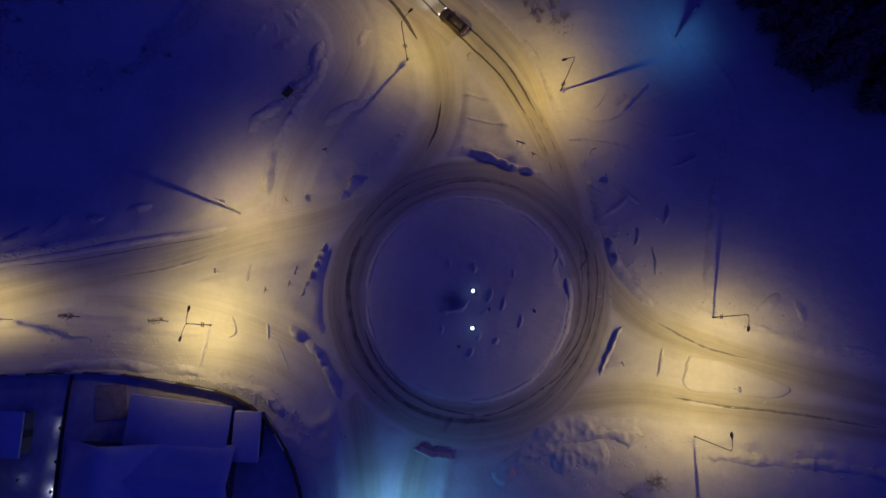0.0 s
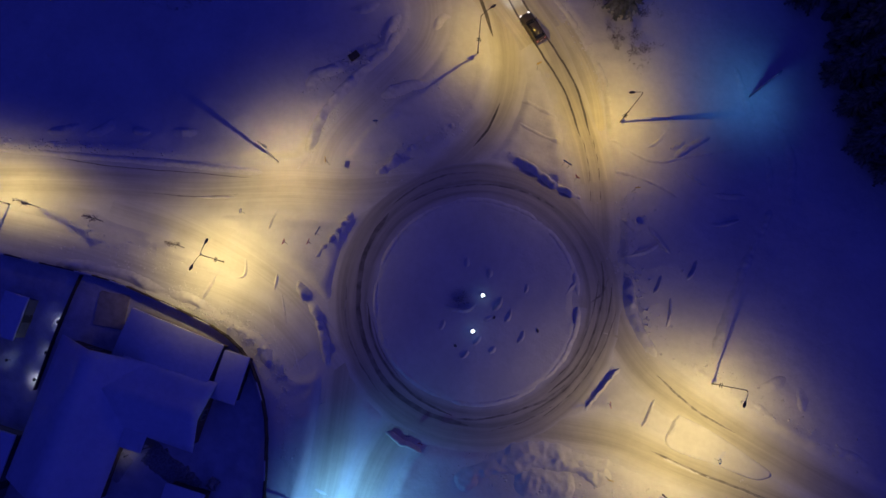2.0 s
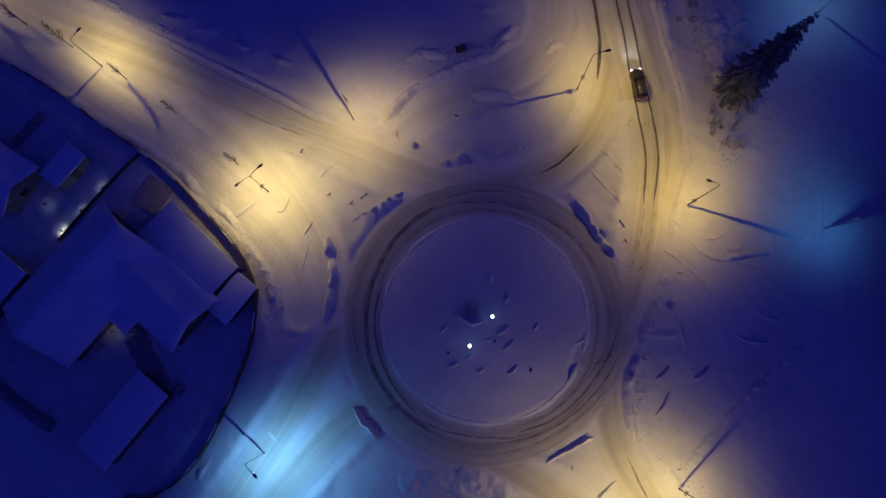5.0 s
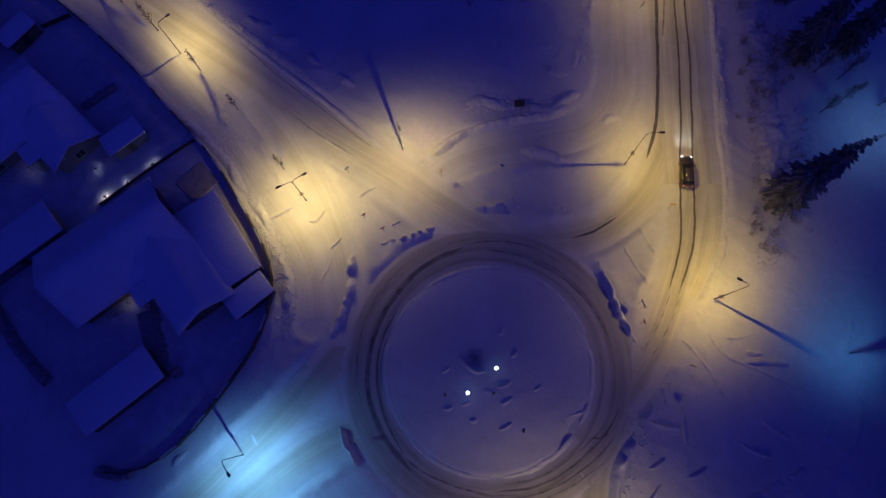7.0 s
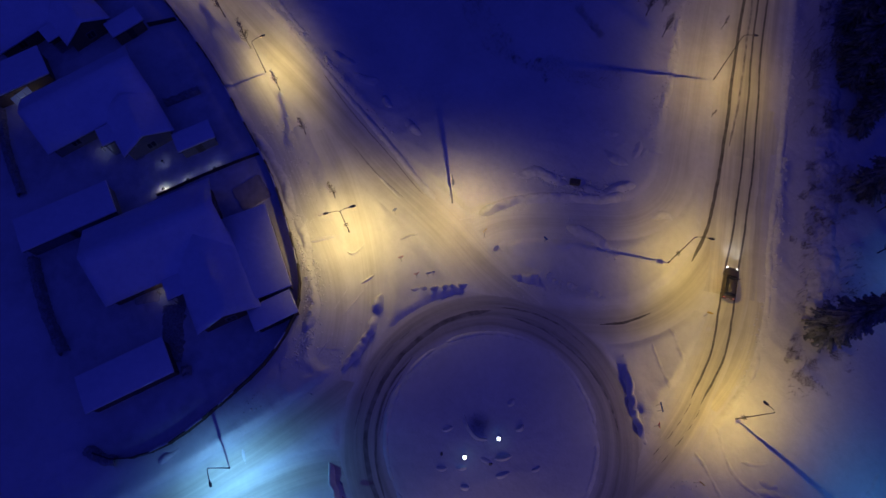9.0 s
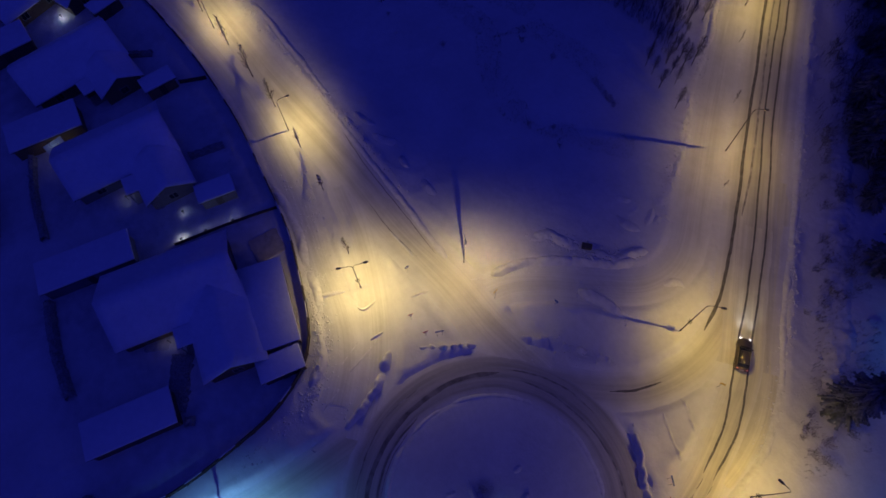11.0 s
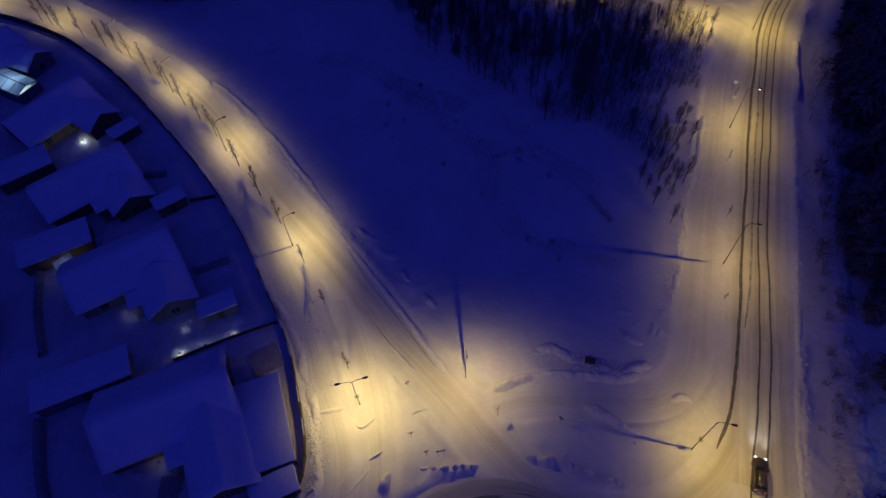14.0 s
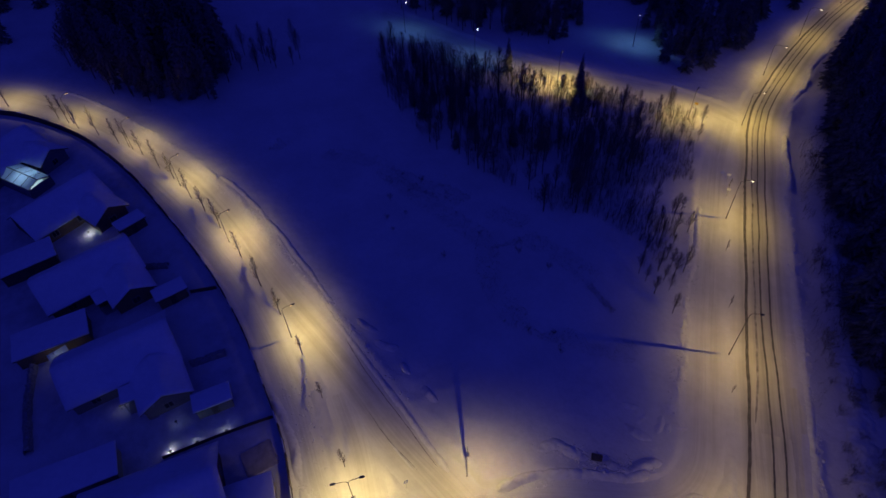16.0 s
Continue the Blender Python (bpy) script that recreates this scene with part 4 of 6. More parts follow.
street_lamp(-104.0, 170.0, 8.0, [(0.95, 0.3, 2.2)], GOLD, 1200, bowl=True)
street_lamp(-80.6, 93.6, 7.2, [(-0.5, 0.85, 1.2)], GOLD, 2400, along=1.5, across=0.6)
street_lamp(-106.4, 76.0, 8.4, [(-0.6, 0.8, 1.2)], GOLD, 3908, bowl=True)
COOL_LABEL = "tall steel street lamp lit with cold bluish light"
street_lamp(-13.2, -29.8, 7.6, [(1, -0.1, 1.4)], COOL, 4300, label=COOL_LABEL, across=0.8, blend=0.85, along=1.1, tilt=16)
street_lamp(-12.0, -58.0, 7.6, [(1, -0.1, 1.4)], COOL, 1600, label=COOL_LABEL)
street_lamp(28.0, 36.0, 8.0, [(-0.5, -0.87, -0.14)], DEEP, 590, steel=STEEL, head_mat=STEEL, label=COOL_LABEL, across=0.6, blend=0.85, along=0.9, tilt=4, swing=-20)
street_lamp(11.6, 61.9, 7.5, [(-1, 0.1, 1.0)], COOL, 380, steel=STEEL, label=COOL_LABEL, across=0.8, blend=0.85, along=1.1)
street_lamp(-127.0, 64.5, 8.0, [(-0.5, 0.8, 1.0)], COOL, 400, label=COOL_LABEL, bowl=True)
street_lamp(-113.0, 104.0, 8.0, [(-0.5, 0.8, 1.0)], COOL, 450, label=COOL_LABEL, along=1.0, bowl=True)
street_lamp(-150.0, 55.0, 8.0, [(-0.5, 0.8, 1.0)], COOL, 300, label=COOL_LABEL, bowl=True)


# ---- board fence along the street ----
FENCE = [(-176, -66), (-162, -47.6), (-154.6, -39.9), (-139.8, -29.5), (-121.3, -21.6), (-103, -16.4), (-85.6, -12.2), (-70, -9.9), (-57.8, -9.4), (-48, -9.2), (-42.3, -9.8), (-35.5, -10.9), (-31, -12.0), (-27.4, -14.0), (-24.8, -17.0), (-22.6, -21.0), (-21.1, -26), (-19.9, -31), (-19.3, -36), (-20.4, -41), (-22.7, -43.6)]


def board_fence(pts, high, label, step=2.4, snowy=3):
    line, s = smooth_line(pts, step)
    fence = thing("fence", label, "fence", pose(0, 0, 0), kind="")
    for a, b in zip(line, line[1:]):
        d = b - a
        run, ang = float(np.hypot(*d)), math.degrees(math.atan2(d[1], d[0]))
        panel = part("panel", boxed(0.0, -0.025, 0.02, run, 0.025, high, 0.008), WOOD, fence)
        cap = part("rail", boxed(-0.01, -0.07, high + 0.002, run + 0.01, 0.07, high + 0.09, 0.02), ROOFSNOW if int(abs(a[0] * 3)) % snowy == 0 else WOOD, fence)
        cap.matrix_basis = pose(a[0], a[1], 0.0, 0, 0, ang)
        panel.matrix_basis = pose(a[0], a[1], 0.0, 0, 0, ang)
        post = part("post", boxed(-0.07, -0.1, -0.2, 0.07, 0.1, high + 0.04), WOOD, fence)
        post.matrix_basis = pose(a[0], a[1], 0.0, 0, 0, ang)
    return fence


board_fence(FENCE, 1.45, "long dark brown board fence between the street and the yards")
board_fence([(-51.6, -9.6), (-52.2, -16), (-52.5, -25)], 0.75, "dark board fence between two yards", 2.6, 999)
board_fence([(-80.5, -11.8), (-81.6, -16)], 0.9, "short dark board fence beside a shed", 2.2, 999)


# ---- houses ----
def gable(parent, L, W, eave, ridge, over=0.6, snow=0.35, at=(0, 0), ang=0.0, wall=None):
    """Walls with gables and a snow-laden roof, ridge along x, centred on at."""
    m = pose(at[0], at[1], 0, 0, 0, ang)
    bm = bmesh.new()
    v = [bm.verts.new(p) for p in ((-L / 2, -W / 2, -0.2), (L / 2, -W / 2, -0.2), (L / 2, W / 2, -0.2), (-L / 2, W / 2, -0.2), (-L / 2, -W / 2, eave), (L / 2, -W / 2, eave), (L / 2, W / 2, eave), (-L / 2, W / 2, eave), (-L / 2, 0, ridge), (L / 2, 0, ridge))]
    for f in ((0, 1, 5, 4), (2, 3, 7, 6), (1, 2, 6, 9, 5), (3, 0, 4, 8, 7), (0, 3, 2, 1), (4, 5, 9, 8), (6, 7, 8, 9)):
        bm.faces.new([v[i] for i in f])
    bmesh.ops.transform(bm, matrix=m, verts=bm.verts)
    part("wall", bm, wall, parent)
    slope = (ridge - eave) / (W / 2)
    drop = over * slope
    for name, lift, thick, mat, grow in (("roof", 0.03, 0.16, FASCIA, 0.0), ("roof_snow", 0.19, snow, ROOFSNOW, 0.05)):
        bm = bmesh.new()
        nx, ny = 14, 10
        top = []
        X, Y = L / 2 + over + grow, W / 2 + over + grow
        for j in range(ny + 1):
            for i in range(nx + 1):
                x, y = -X + 2 * X * i / nx, -Y + 2 * Y * j / ny
                z = eave - drop + (Y - abs(y)) * slope + lift + thick
                if name == "roof_snow":
                    z += 0.06 * math.sin(x * 1.7 + at[0]) * math.cos(y * 1.3) - 0.12 * (max(abs(x) / X, abs(y) / Y) ** 10)
                top.append(bm.verts.new((x, y, z)))
        low = []
        for j in range(ny + 1):
            for i in range(nx + 1):
                x, y = -X + 2 * X * i / nx, -Y + 2 * Y * j / ny
                low.append(bm.verts.new((x, y, eave - drop + (Y - abs(y)) * slope + lift)))
        c = nx + 1
        for j in range(ny):
            for i in range(nx):
                a = j * c + i
                bm.faces.new((top[a], top[a + 1], top[a + c + 1], top[a + c]))
                bm.faces.new((low[a], low[a + c], low[a + c + 1], low[a + 1]))
        for i in range(nx):
            bm.faces.new((low[i], low[i + 1], top[i + 1], top[i]))
            a = ny * c + i
            bm.faces.new((low[a + 1], low[a], top[a], top[a + 1]))
        for j in range(ny):
            a = j * c
            bm.faces.new((low[a + c], low[a], top[a], top[a + c]))
            a = j * c + nx
            bm.faces.new((low[a], low[a + c], top[a + c], top[a]))
        bmesh.ops.transform(bm, matrix=m, verts=bm.verts)
        part(name, bm, mat, parent, "thick layer of snow" if name == "roof_snow" else "", name == "roof_snow")
    return m


def window(parent, m, w=1.2, h=1.2):
    """A window on the face y = 0 of m, looking to -y."""
    bm = bmesh.new()
    for x0, z0, x1, z1 in ((-w / 2 - 0.08, -h / 2 - 0.08, w / 2 + 0.08, -h / 2), (-w / 2 - 0.08, h / 2, w / 2 + 0.08, h / 2 + 0.08), (-w / 2 - 0.08, -h / 2, -w / 2, h / 2), (w / 2, -h / 2, w / 2 + 0.08, h / 2), (-0.03, -h / 2, 0.03, h / 2)):
        box(bm, x0, -0.06, z0, x1, 0.02, z1)
    bmesh.ops.transform(bm, matrix=m, verts=bm.verts)
    win = part("window", bm, TRIM, parent, "white-framed dark window")
    bm = boxed(-w / 2, -0.025, -h / 2, w / 2, 0.01, h / 2)
    bmesh.ops.transform(bm, matrix=m, verts=bm.verts)
    part("pane", bm, GLASS, win)


def door(parent, m):
    bm = boxed(-0.48, -0.05, 0, 0.48, 0.02, 2.05, 0.01)
    bmesh.ops.transform(bm, matrix=m, verts=bm.verts)
    d = part("door", bm, FASCIA, parent, "dark front door")
    bm = boxed(0.3, -0.12, 1.0, 0.42, -0.05, 1.05)
    bmesh.ops.transform(bm, matrix=m, verts=bm.verts)
    part("handle", bm, STEEL, d)


def house(x, y, ang, L, W, eave, ridge, wall, wing=None, label="low detached house under a thick snow-covered gable roof"):
    h = thing("house", label, "house", pose(x, y, 0, 0, 0, ang), "houses behind the fence")
    gable(h, L, W, eave, ridge, wall=wall)
    for sx in (-0.3, 0.05, 0.33):
        window(h, pose(sx * L, -W / 2, 1.55))
        window(h, pose(sx * L, W / 2, 1.55, 0, 0, 180))
    window(h, pose(L / 2, W * 0.2, 1.55, 0, 0, 90))
    window(h, pose(-L / 2, -W * 0.2, 1.55, 0, 0, -90))
    door(h, pose(L * 0.18, -W / 2, 0.1))
    if wing:
        cx, cy, wl, ww, wa, we, wr = wing
        m = gable(h, wl, ww, we, wr, at=(cx, cy), ang=wa, wall=wall)
        for sx in (-0.2, 0.25):
            window(h, m @ pose(sx * wl, -ww / 2, 1.5))
        window(h, m @ pose(wl / 2, 0, 1.5, 0, 0, 90))
    return h


def shed(x, y, ang, L, W, high, wall, label="small shed under a flat snow-covered roof", open_side=False):
    s = thing("shed", label, "shed", pose(x, y, 0, 0, 0, ang), "sheds and outbuildings")
    if open_side:
        for px in (-L / 2 + 0.15, -L / 6, L / 6, L / 2 - 0.15):
            for py in (-W / 2 + 0.15, W / 2 - 0.15):
                part("post", boxed(px - 0.07, py - 0.07, -0.2, px + 0.07, py + 0.07, high), WOOD, s)
        part("back_wall", boxed(-L / 2, W / 2 - 0.08, -0.2, L / 2, W / 2 - 0.001, high), wall, s)
    else:
        part("wall", boxed(-L / 2, -W / 2, -0.2, L / 2, W / 2, high), wall, s)
        d = part("door", boxed(-0.5, -W / 2 - 0.05, 0.05, 0.5, -W / 2 + 0.01, 2.0), FASCIA, s)
        part("handle", boxed(0.3, -W / 2 - 0.1, 1.0, 0.4, -W / 2 - 0.05, 1.05), STEEL, d)
    part("roof", boxed(-L / 2 - 0.3, -W / 2 - 0.3, high, L / 2 + 0.3, W / 2 + 0.3, high + 0.14), FASCIA, s)
    bm = boxed(-L / 2 - 0.33, -W / 2 - 0.33, high + 0.14, L / 2 + 0.33, W / 2 + 0.33, high + 0.5, 0.12)
    part("roof_snow", bm, ROOFSNOW, s, "thick layer of snow", True)
    return s


house(-44.5, -26.4, 87, 16.8, 10.6, 2.9, 6.4, WALLS[0], (5.0, -8.6, 11.0, 7.4, -90, 2.8, 4.8))
shed(-36.5, -15.5, -7, 12.0, 5.6, 2.6, WALLS[0], "long open carport under a snow-covered roof", True)
shed(-28.1, -16.8, 88, 5.4, 2.7, 2.3, WALLS[0])
house(-71.0, -28.0, 95, 15.6, 9.8, 2.9, 6.0, WALLS[1], (4.4, -8.0, 7.0, 6.6, -90, 2.8, 4.6))
shed(-57.5, -16.6, 88, 5.0, 2.6, 2.3, WALLS[1])
house(-92.5, -31.0, 104, 15.4, 9.8, 2.9, 6.0, WALLS[2], (4.2, -7.6, 6.0, 6.4, -90, 2.8, 4.6))
shed(-81.9, -18.9, 100, 4.8, 2.5, 2.3, WALLS[2])
house(-114.0, -34.5, 118, 15.0, 9.6, 2.9, 6.0, WALLS[0], (4.2, -7.4, 6.0, 6.2, -90, 2.8, 4.6))
shed(-103.5, -23.0, 112, 4.8, 2.5, 2.3, WALLS[0])
house(-137.5, -45.0, 130, 14.0, 9.4, 2.9, 6.0, WALLS[1], (4.0, -7.2, 6.0, 6.2, -90, 2.8, 4.6))
shed(-54.2, -36.6, 88, 12.6, 4.6, 2.6, WALLS[1], "long outbuilding under a snow-covered roof")
shed(-80.8, -37.5, 92, 10.6, 5.2, 2.6, WALLS[2], "long outbuilding under a snow-covered roof")
shed(-101.8, -41.0, 100, 9.0, 5.2, 2.6, WALLS[0], "long outbuilding under a snow-covered roof")
shed(-29.4, -36.4, 88, 10.8, 4.4, 2.6, WALLS[0], "long outbuilding under a snow-covered roof")
house(-70, -56, 95, 15, 9.6, 2.9, 6.0, WALLS[2])
house(-95, -60, 100, 15, 9.6, 2.9, 6.0, WALLS[1])
house(-124, -62, 112, 15, 9.6, 2.9, 6.0, WALLS[0])


def porch(x, y, ang, L, W, high, wall):
    """A small flat-roofed porch built against a house."""
    p = thing("porch", "small flat-roofed porch under snow against a house", "porch", pose(x, y, 0, 0, 0, ang), "porches")
    for px in (-L / 2 + 0.12, L / 2 - 0.12):
        part("post", boxed(px - 0.06, -W / 2 + 0.06, -0.2, px + 0.06, -W / 2 + 0.18, high, 0.01), TRIM, p)
    part("wall", boxed(-L / 2, W / 2 - 0.9, -0.2, L / 2, W / 2, high), wall, p)
    part("step", boxed(-L / 2 + 0.2, -W / 2 - 0.4, -0.1, L / 2 - 0.2, W / 2 - 0.95, 0.32, 0.03), TRIM, p)
    part("roof", boxed(-L / 2 - 0.15, -W / 2 - 0.15, high, L / 2 + 0.15, W / 2 + 0.15, high + 0.14), FASCIA, p)
    part("roof_snow", boxed(-L / 2 - 0.17, -W / 2 - 0.17, high + 0.14, L / 2 + 0.17, W / 2 + 0.17, high + 0.46, 0.12), ROOFSNOW, p, "thick layer of snow", True)
    return p


porch(-37.2, -26.8, 87, 2.4, 2.6, 2.7, WALLS[0])
porch(-34.7, -24.6, 87, 1.6, 1.8, 2.6, WALLS[0])
porch(-63.6, -27.2, 92, 2.6, 2.8, 2.7, WALLS[1])
porch(-60.8, -25.2, 92, 1.6, 1.8, 2.6, WALLS[1])
porch(-85.4, -29.2, 104, 2.6, 2.8, 2.7, WALLS[2])


def cleared_pad(x, y, ang, L, W, seed, mat, label):
    """A patch shovelled free of snow, ragged at its edge."""
    r = np.random.RandomState(seed)
    bm = bmesh.new()
    ring = []
    for k in range(44):
        a = 2 * math.pi * k / 44
        c, d = math.cos(a), math.sin(a)
        g = 1 / max(abs(c), abs(d)) * (1 - 0.06 * r.uniform(0, 1))
        ring.append((c * g * L / 2, d * g * W / 2))
    z = max(height_at(x + dx, y + dy) for dx in (-1, 0, 1) for dy in (-1, 0, 1)) + 0.12
    top, low = [bm.verts.new((p[0], p[1], z)) for p in ring], [bm.verts.new((p[0] * 1.05, p[1] * 1.05, z - 0.5)) for p in ring]
    bm.faces.new(top)
    for k in range(44):
        bm.faces.new((low[k], low[(k + 1) % 44], top[(k + 1) % 44], top[k]))
    ob = part("cleared_yard", bm, mat, None)
    ob.matrix_basis = pose(x, y, 0, 0, 0, ang)
    return tagged(ob, label, "yard", kind="structure")


SANDED = grained("sanded_yard", (0.36, 0.31, 0.26), (0.56, 0.50, 0.43), 1.2, 0.85, 0, 0.03)
PAVED = grained("frosted_paving", (0.34, 0.33, 0.33), (0.58, 0.57, 0.56), 1.6, 0.8, 0, 0.02)
cleared_pad(-46.4, -12.9, -84, 4.6, 4.2, 1, SANDED, "brown sanded yard scraped free of snow")
cleared_pad(-39.3, -31.2, 70, 3.4, 2.6, 2, PAVED, "grey paved terrace swept free of snow")


def yard_lamp(x, y, z, watts, color=(0.8, 0.88, 1.0), label="small lit yard lamp on a low post", size=0.10):
    lamp = thing("yard_lamp", label, "lamp", pose(x, y, 0), "yard lamps")
    part("post", tubed([(0, 0, -0.1), (0, 0, z - 0.25)], 0.05, 0.045, 8), POLE, lamp)
    bm = bmesh.new()
    bmesh.ops.create_uvsphere(bm, u_segments=12, v_segments=8, radius=size)
    bmesh.ops.translate(bm, vec=(0, 0, z - 0.1), verts=bm.verts)
    part("globe", bm, COOL_LENS, lamp, "glowing white globe", True)
    part("hood", tubed([(0, 0, z - 0.06), (0, 0, z + 0.02), (0, 0, z + 0.05)], size * 2.4, size * 0.6, 14), POLE, lamp, "dark shallow lamp hood")
    light = bpy.data.lights.new("yard_light", "POINT")
    light.energy, light.color, light.shadow_soft_size = watts, color, 0.1
    ob = new("yard_light", light)
    ob.parent = lamp
    ob.matrix_basis = pose(0, 0, z - 0.14 - size)
    return lamp


yard_lamp(-53.0, -23.8, 0.62, 34)
yard_lamp(-52.75, -20.2, 0.5, 9)
yard_lamp(-52.5, -16.1, 0.58, 20)
yard_lamp(-57.1, -22.3, 1.0, 0.5, (0.4, 0.5, 1.0), size=0.08)
yard_lamp(-63.4, -29.3, 1.2, 2.5, size=0.07)
yard_lamp(-38.4, -29.6, 1.3, 3, (1.0, 0.85, 0.7), size=0.05)
yard_lamp(-106.2, -30.9, 0.8, 45)


def hedge(pts, wide, high, seed, label="clipped dark leafless hedge with some snow on it"):
    """A rough, twiggy hedge: a lumpy core and short shoots standing out of it."""
    line, s = smooth_line(pts, 0.4)
    n = side_of(line)
    r = np.random.RandomState(seed)
    prof = [(-1, 0.0), (-1.05, 0.55), (-0.7, 1.0), (0, 1.08), (0.7, 1.0), (1.05, 0.55), (1, 0.0)]
    verts = [(p[0] + n[i, 0] * a * wide / 2 * r.uniform(0.8, 1.2), p[1] + n[i, 1] * a * wide / 2 * r.uniform(0.8, 1.2), -0.05 + b * high * r.uniform(0.85, 1.15)) for i, p in enumerate(line) for a, b in prof]
    faces = grid_faces(len(line), len(prof))
    for k in range(len(line) * 5):
        i = r.randint(len(line))
        a = r.uniform(-0.9, 0.9)
        c = np.array([line[i, 0] + n[i, 0] * a * wide / 2, line[i, 1] + n[i, 1] * a * wide / 2, high * 0.8])
        e = c + np.array([r.uniform(-0.35, 0.35), r.uniform(-0.35, 0.35), r.uniform(0.25, 0.55)])
        q = len(verts)
        verts += [tuple(c + (0.05, 0, 0)), tuple(c + (-0.03, 0.05, 0)), tuple(c + (-0.03, -0.05, 0)), tuple(e)]
        faces += [(q, q + 1, q + 3), (q + 1, q + 2, q + 3), (q + 2, q, q + 3)]
    return tagged(mesh_object("hedge", verts, faces, HEDGE, False), label, "hedge", "hedges")


HEDGE = grained("hedge_twigs", (0.2, 0.19, 0.185), (0.42, 0.41, 0.41), 4.0, 0.9, 0, 0.05)
hedge([(-51.7, -43.4), (-46, -43.8), (-42.0, -43.8), (-36.8, -43.4)], 1.2, 1.4, 1)
hedge([(-36.0, -28.4), (-33.4, -29.6), (-30.8, -30.6), (-29.0, -31.6)], 2.8, 0.55, 2, "low dark shrubs along a path")
hedge([(-27.4, -30.0), (-26.2, -30.3)], 1.2, 1.2, 3)
hedge([(-66.2, -13.2), (-66.4, -18.6)], 0.9, 1.1, 4)
hedge([(-77.6, -41), (-70, -42), (-62, -42)], 1.0, 1.3, 5)
hedge([(-23.6, -44.4), (-21.6, -43.0), (-20.6, -41.6)], 1.3, 1.3, 6, "dark shrub at the end of the fence")
hedge([(-90.0, -18.4), (-91.6, -22.6)], 0.9, 1.1, 7)


# lit conservatory beside a house
cons = thing("conservatory", "glass-roofed conservatory glowing with white light from inside", "conservatory", pose(-128.4, -41.2, 0, 0, 0, 36))
FROSTGLASS, ftree, fb = material("snowy_glass")
trans = node(ftree, "ShaderNodeBsdfTranslucent")
trans.inputs["Color"].default_value = (0.75, 0.85, 0.95, 1)
fmix = node(ftree, "ShaderNodeMixShader")
fmix.inputs[0].default_value = 0.65
fb.inputs["Base Color"].default_value = (0.7, 0.75, 0.8, 1)
ftree.links.new(fb.outputs[0], fmix.inputs[1])
ftree.links.new(trans.outputs[0], fmix.inputs[2])
ftree.links.new(fmix.outputs[0], ftree.nodes["Material Output"].inputs[0])
for k in range(4):
    x0 = -4.0 + k * 2.0
    for y0, z0, y1, z1 in ((-1.9, 2.3, 0.0, 3.0), (0.0, 3.0, 1.9, 2.3)):
        bm = bmesh.new()
        quad = [(x0 + 0.06, y0, z0), (x0 + 1.94, y0, z0), (x0 + 1.94, y1, z1), (x0 + 0.06, y1, z1)]
        lo, hi = [bm.verts.new(q) for q in quad], [bm.verts.new((q[0], q[1], q[2] + 0.05)) for q in quad]
        bm.faces.new(lo[::-1]), bm.faces.new(hi)
        for i in range(4):
            bm.faces.new((lo[i], lo[(i + 1) % 4], hi[(i + 1) % 4], hi[i]))
        part("pane", bm, FROSTGLASS, cons, "snow-dusted lit glass pane")
for k in range(5):
    x0 = -4.0 + k * 2.0
    part("rib", tubed([(x0, -1.95, 2.28), (x0, 0, 3.0), (x0, 1.95, 2.28)], 0.07, 0.07, 6), FASCIA, cons)
part("ridge", tubed([(-4.1, 0, 3.04), (4.1, 0, 3.04)], 0.08, 0.08, 6), FASCIA, cons)
for y0 in (-1.95, 1.95):
    part("wall", boxed(-4.05, y0 - 0.05, -0.1, 4.05, y0 + 0.05, 2.27), WALLS[1], cons)
for x0 in (-4.05, 4.05):
    part("end_wall", boxed(x0 - 0.05, -1.9, -0.1, x0 + 0.05, 1.9, 2.2), WALLS[1], cons)
lamp_in = bpy.data.lights.new("inside_light", "POINT")
lamp_in.energy, lamp_in.color, lamp_in.shadow_soft_size = 190, (0.6, 0.85, 1.0), 0.3
inside = new("inside_light", lamp_in)
inside.parent = cons
inside.matrix_basis = pose(0.5, 0, 1.4)
cons.scale = (1.25, 1.3, 1.1)

# translucent terrace roof beside an outbuilding, lit from below
canopy = thing("terrace_canopy", "small translucent terrace roof glowing faintly from below", "canopy", pose(-76.4, -36.6, 0, 0, 0, 108))
for k in range(3):
    part("sheet", boxed(-1.5 + k, -1.25, 2.3, -0.53 + k, 1.25, 2.34), FROSTGLASS, canopy, "frosted plastic roof sheet")
for px in (-1.5, 1.47):
    for py in (-1.2, 1.2):
        part("post", boxed(px - 0.05, py - 0.05, -0.2, px + 0.05, py + 0.05, 2.3, 0.01), WOOD, canopy)
for py in (-1.28, 1.28):
    part("beam", boxed(-1.6, py - 0.04, 2.18, 1.6, py + 0.04, 2.295), WOOD, canopy)
under = bpy.data.lights.new("terrace_light", "POINT")
under.energy, under.color, under.shadow_soft_size = 11, (1.0, 0.93, 0.85), 0.1
hung = new("terrace_light", under)
hung.parent = canopy
hung.matrix_basis = pose(0, 0, 1.5)


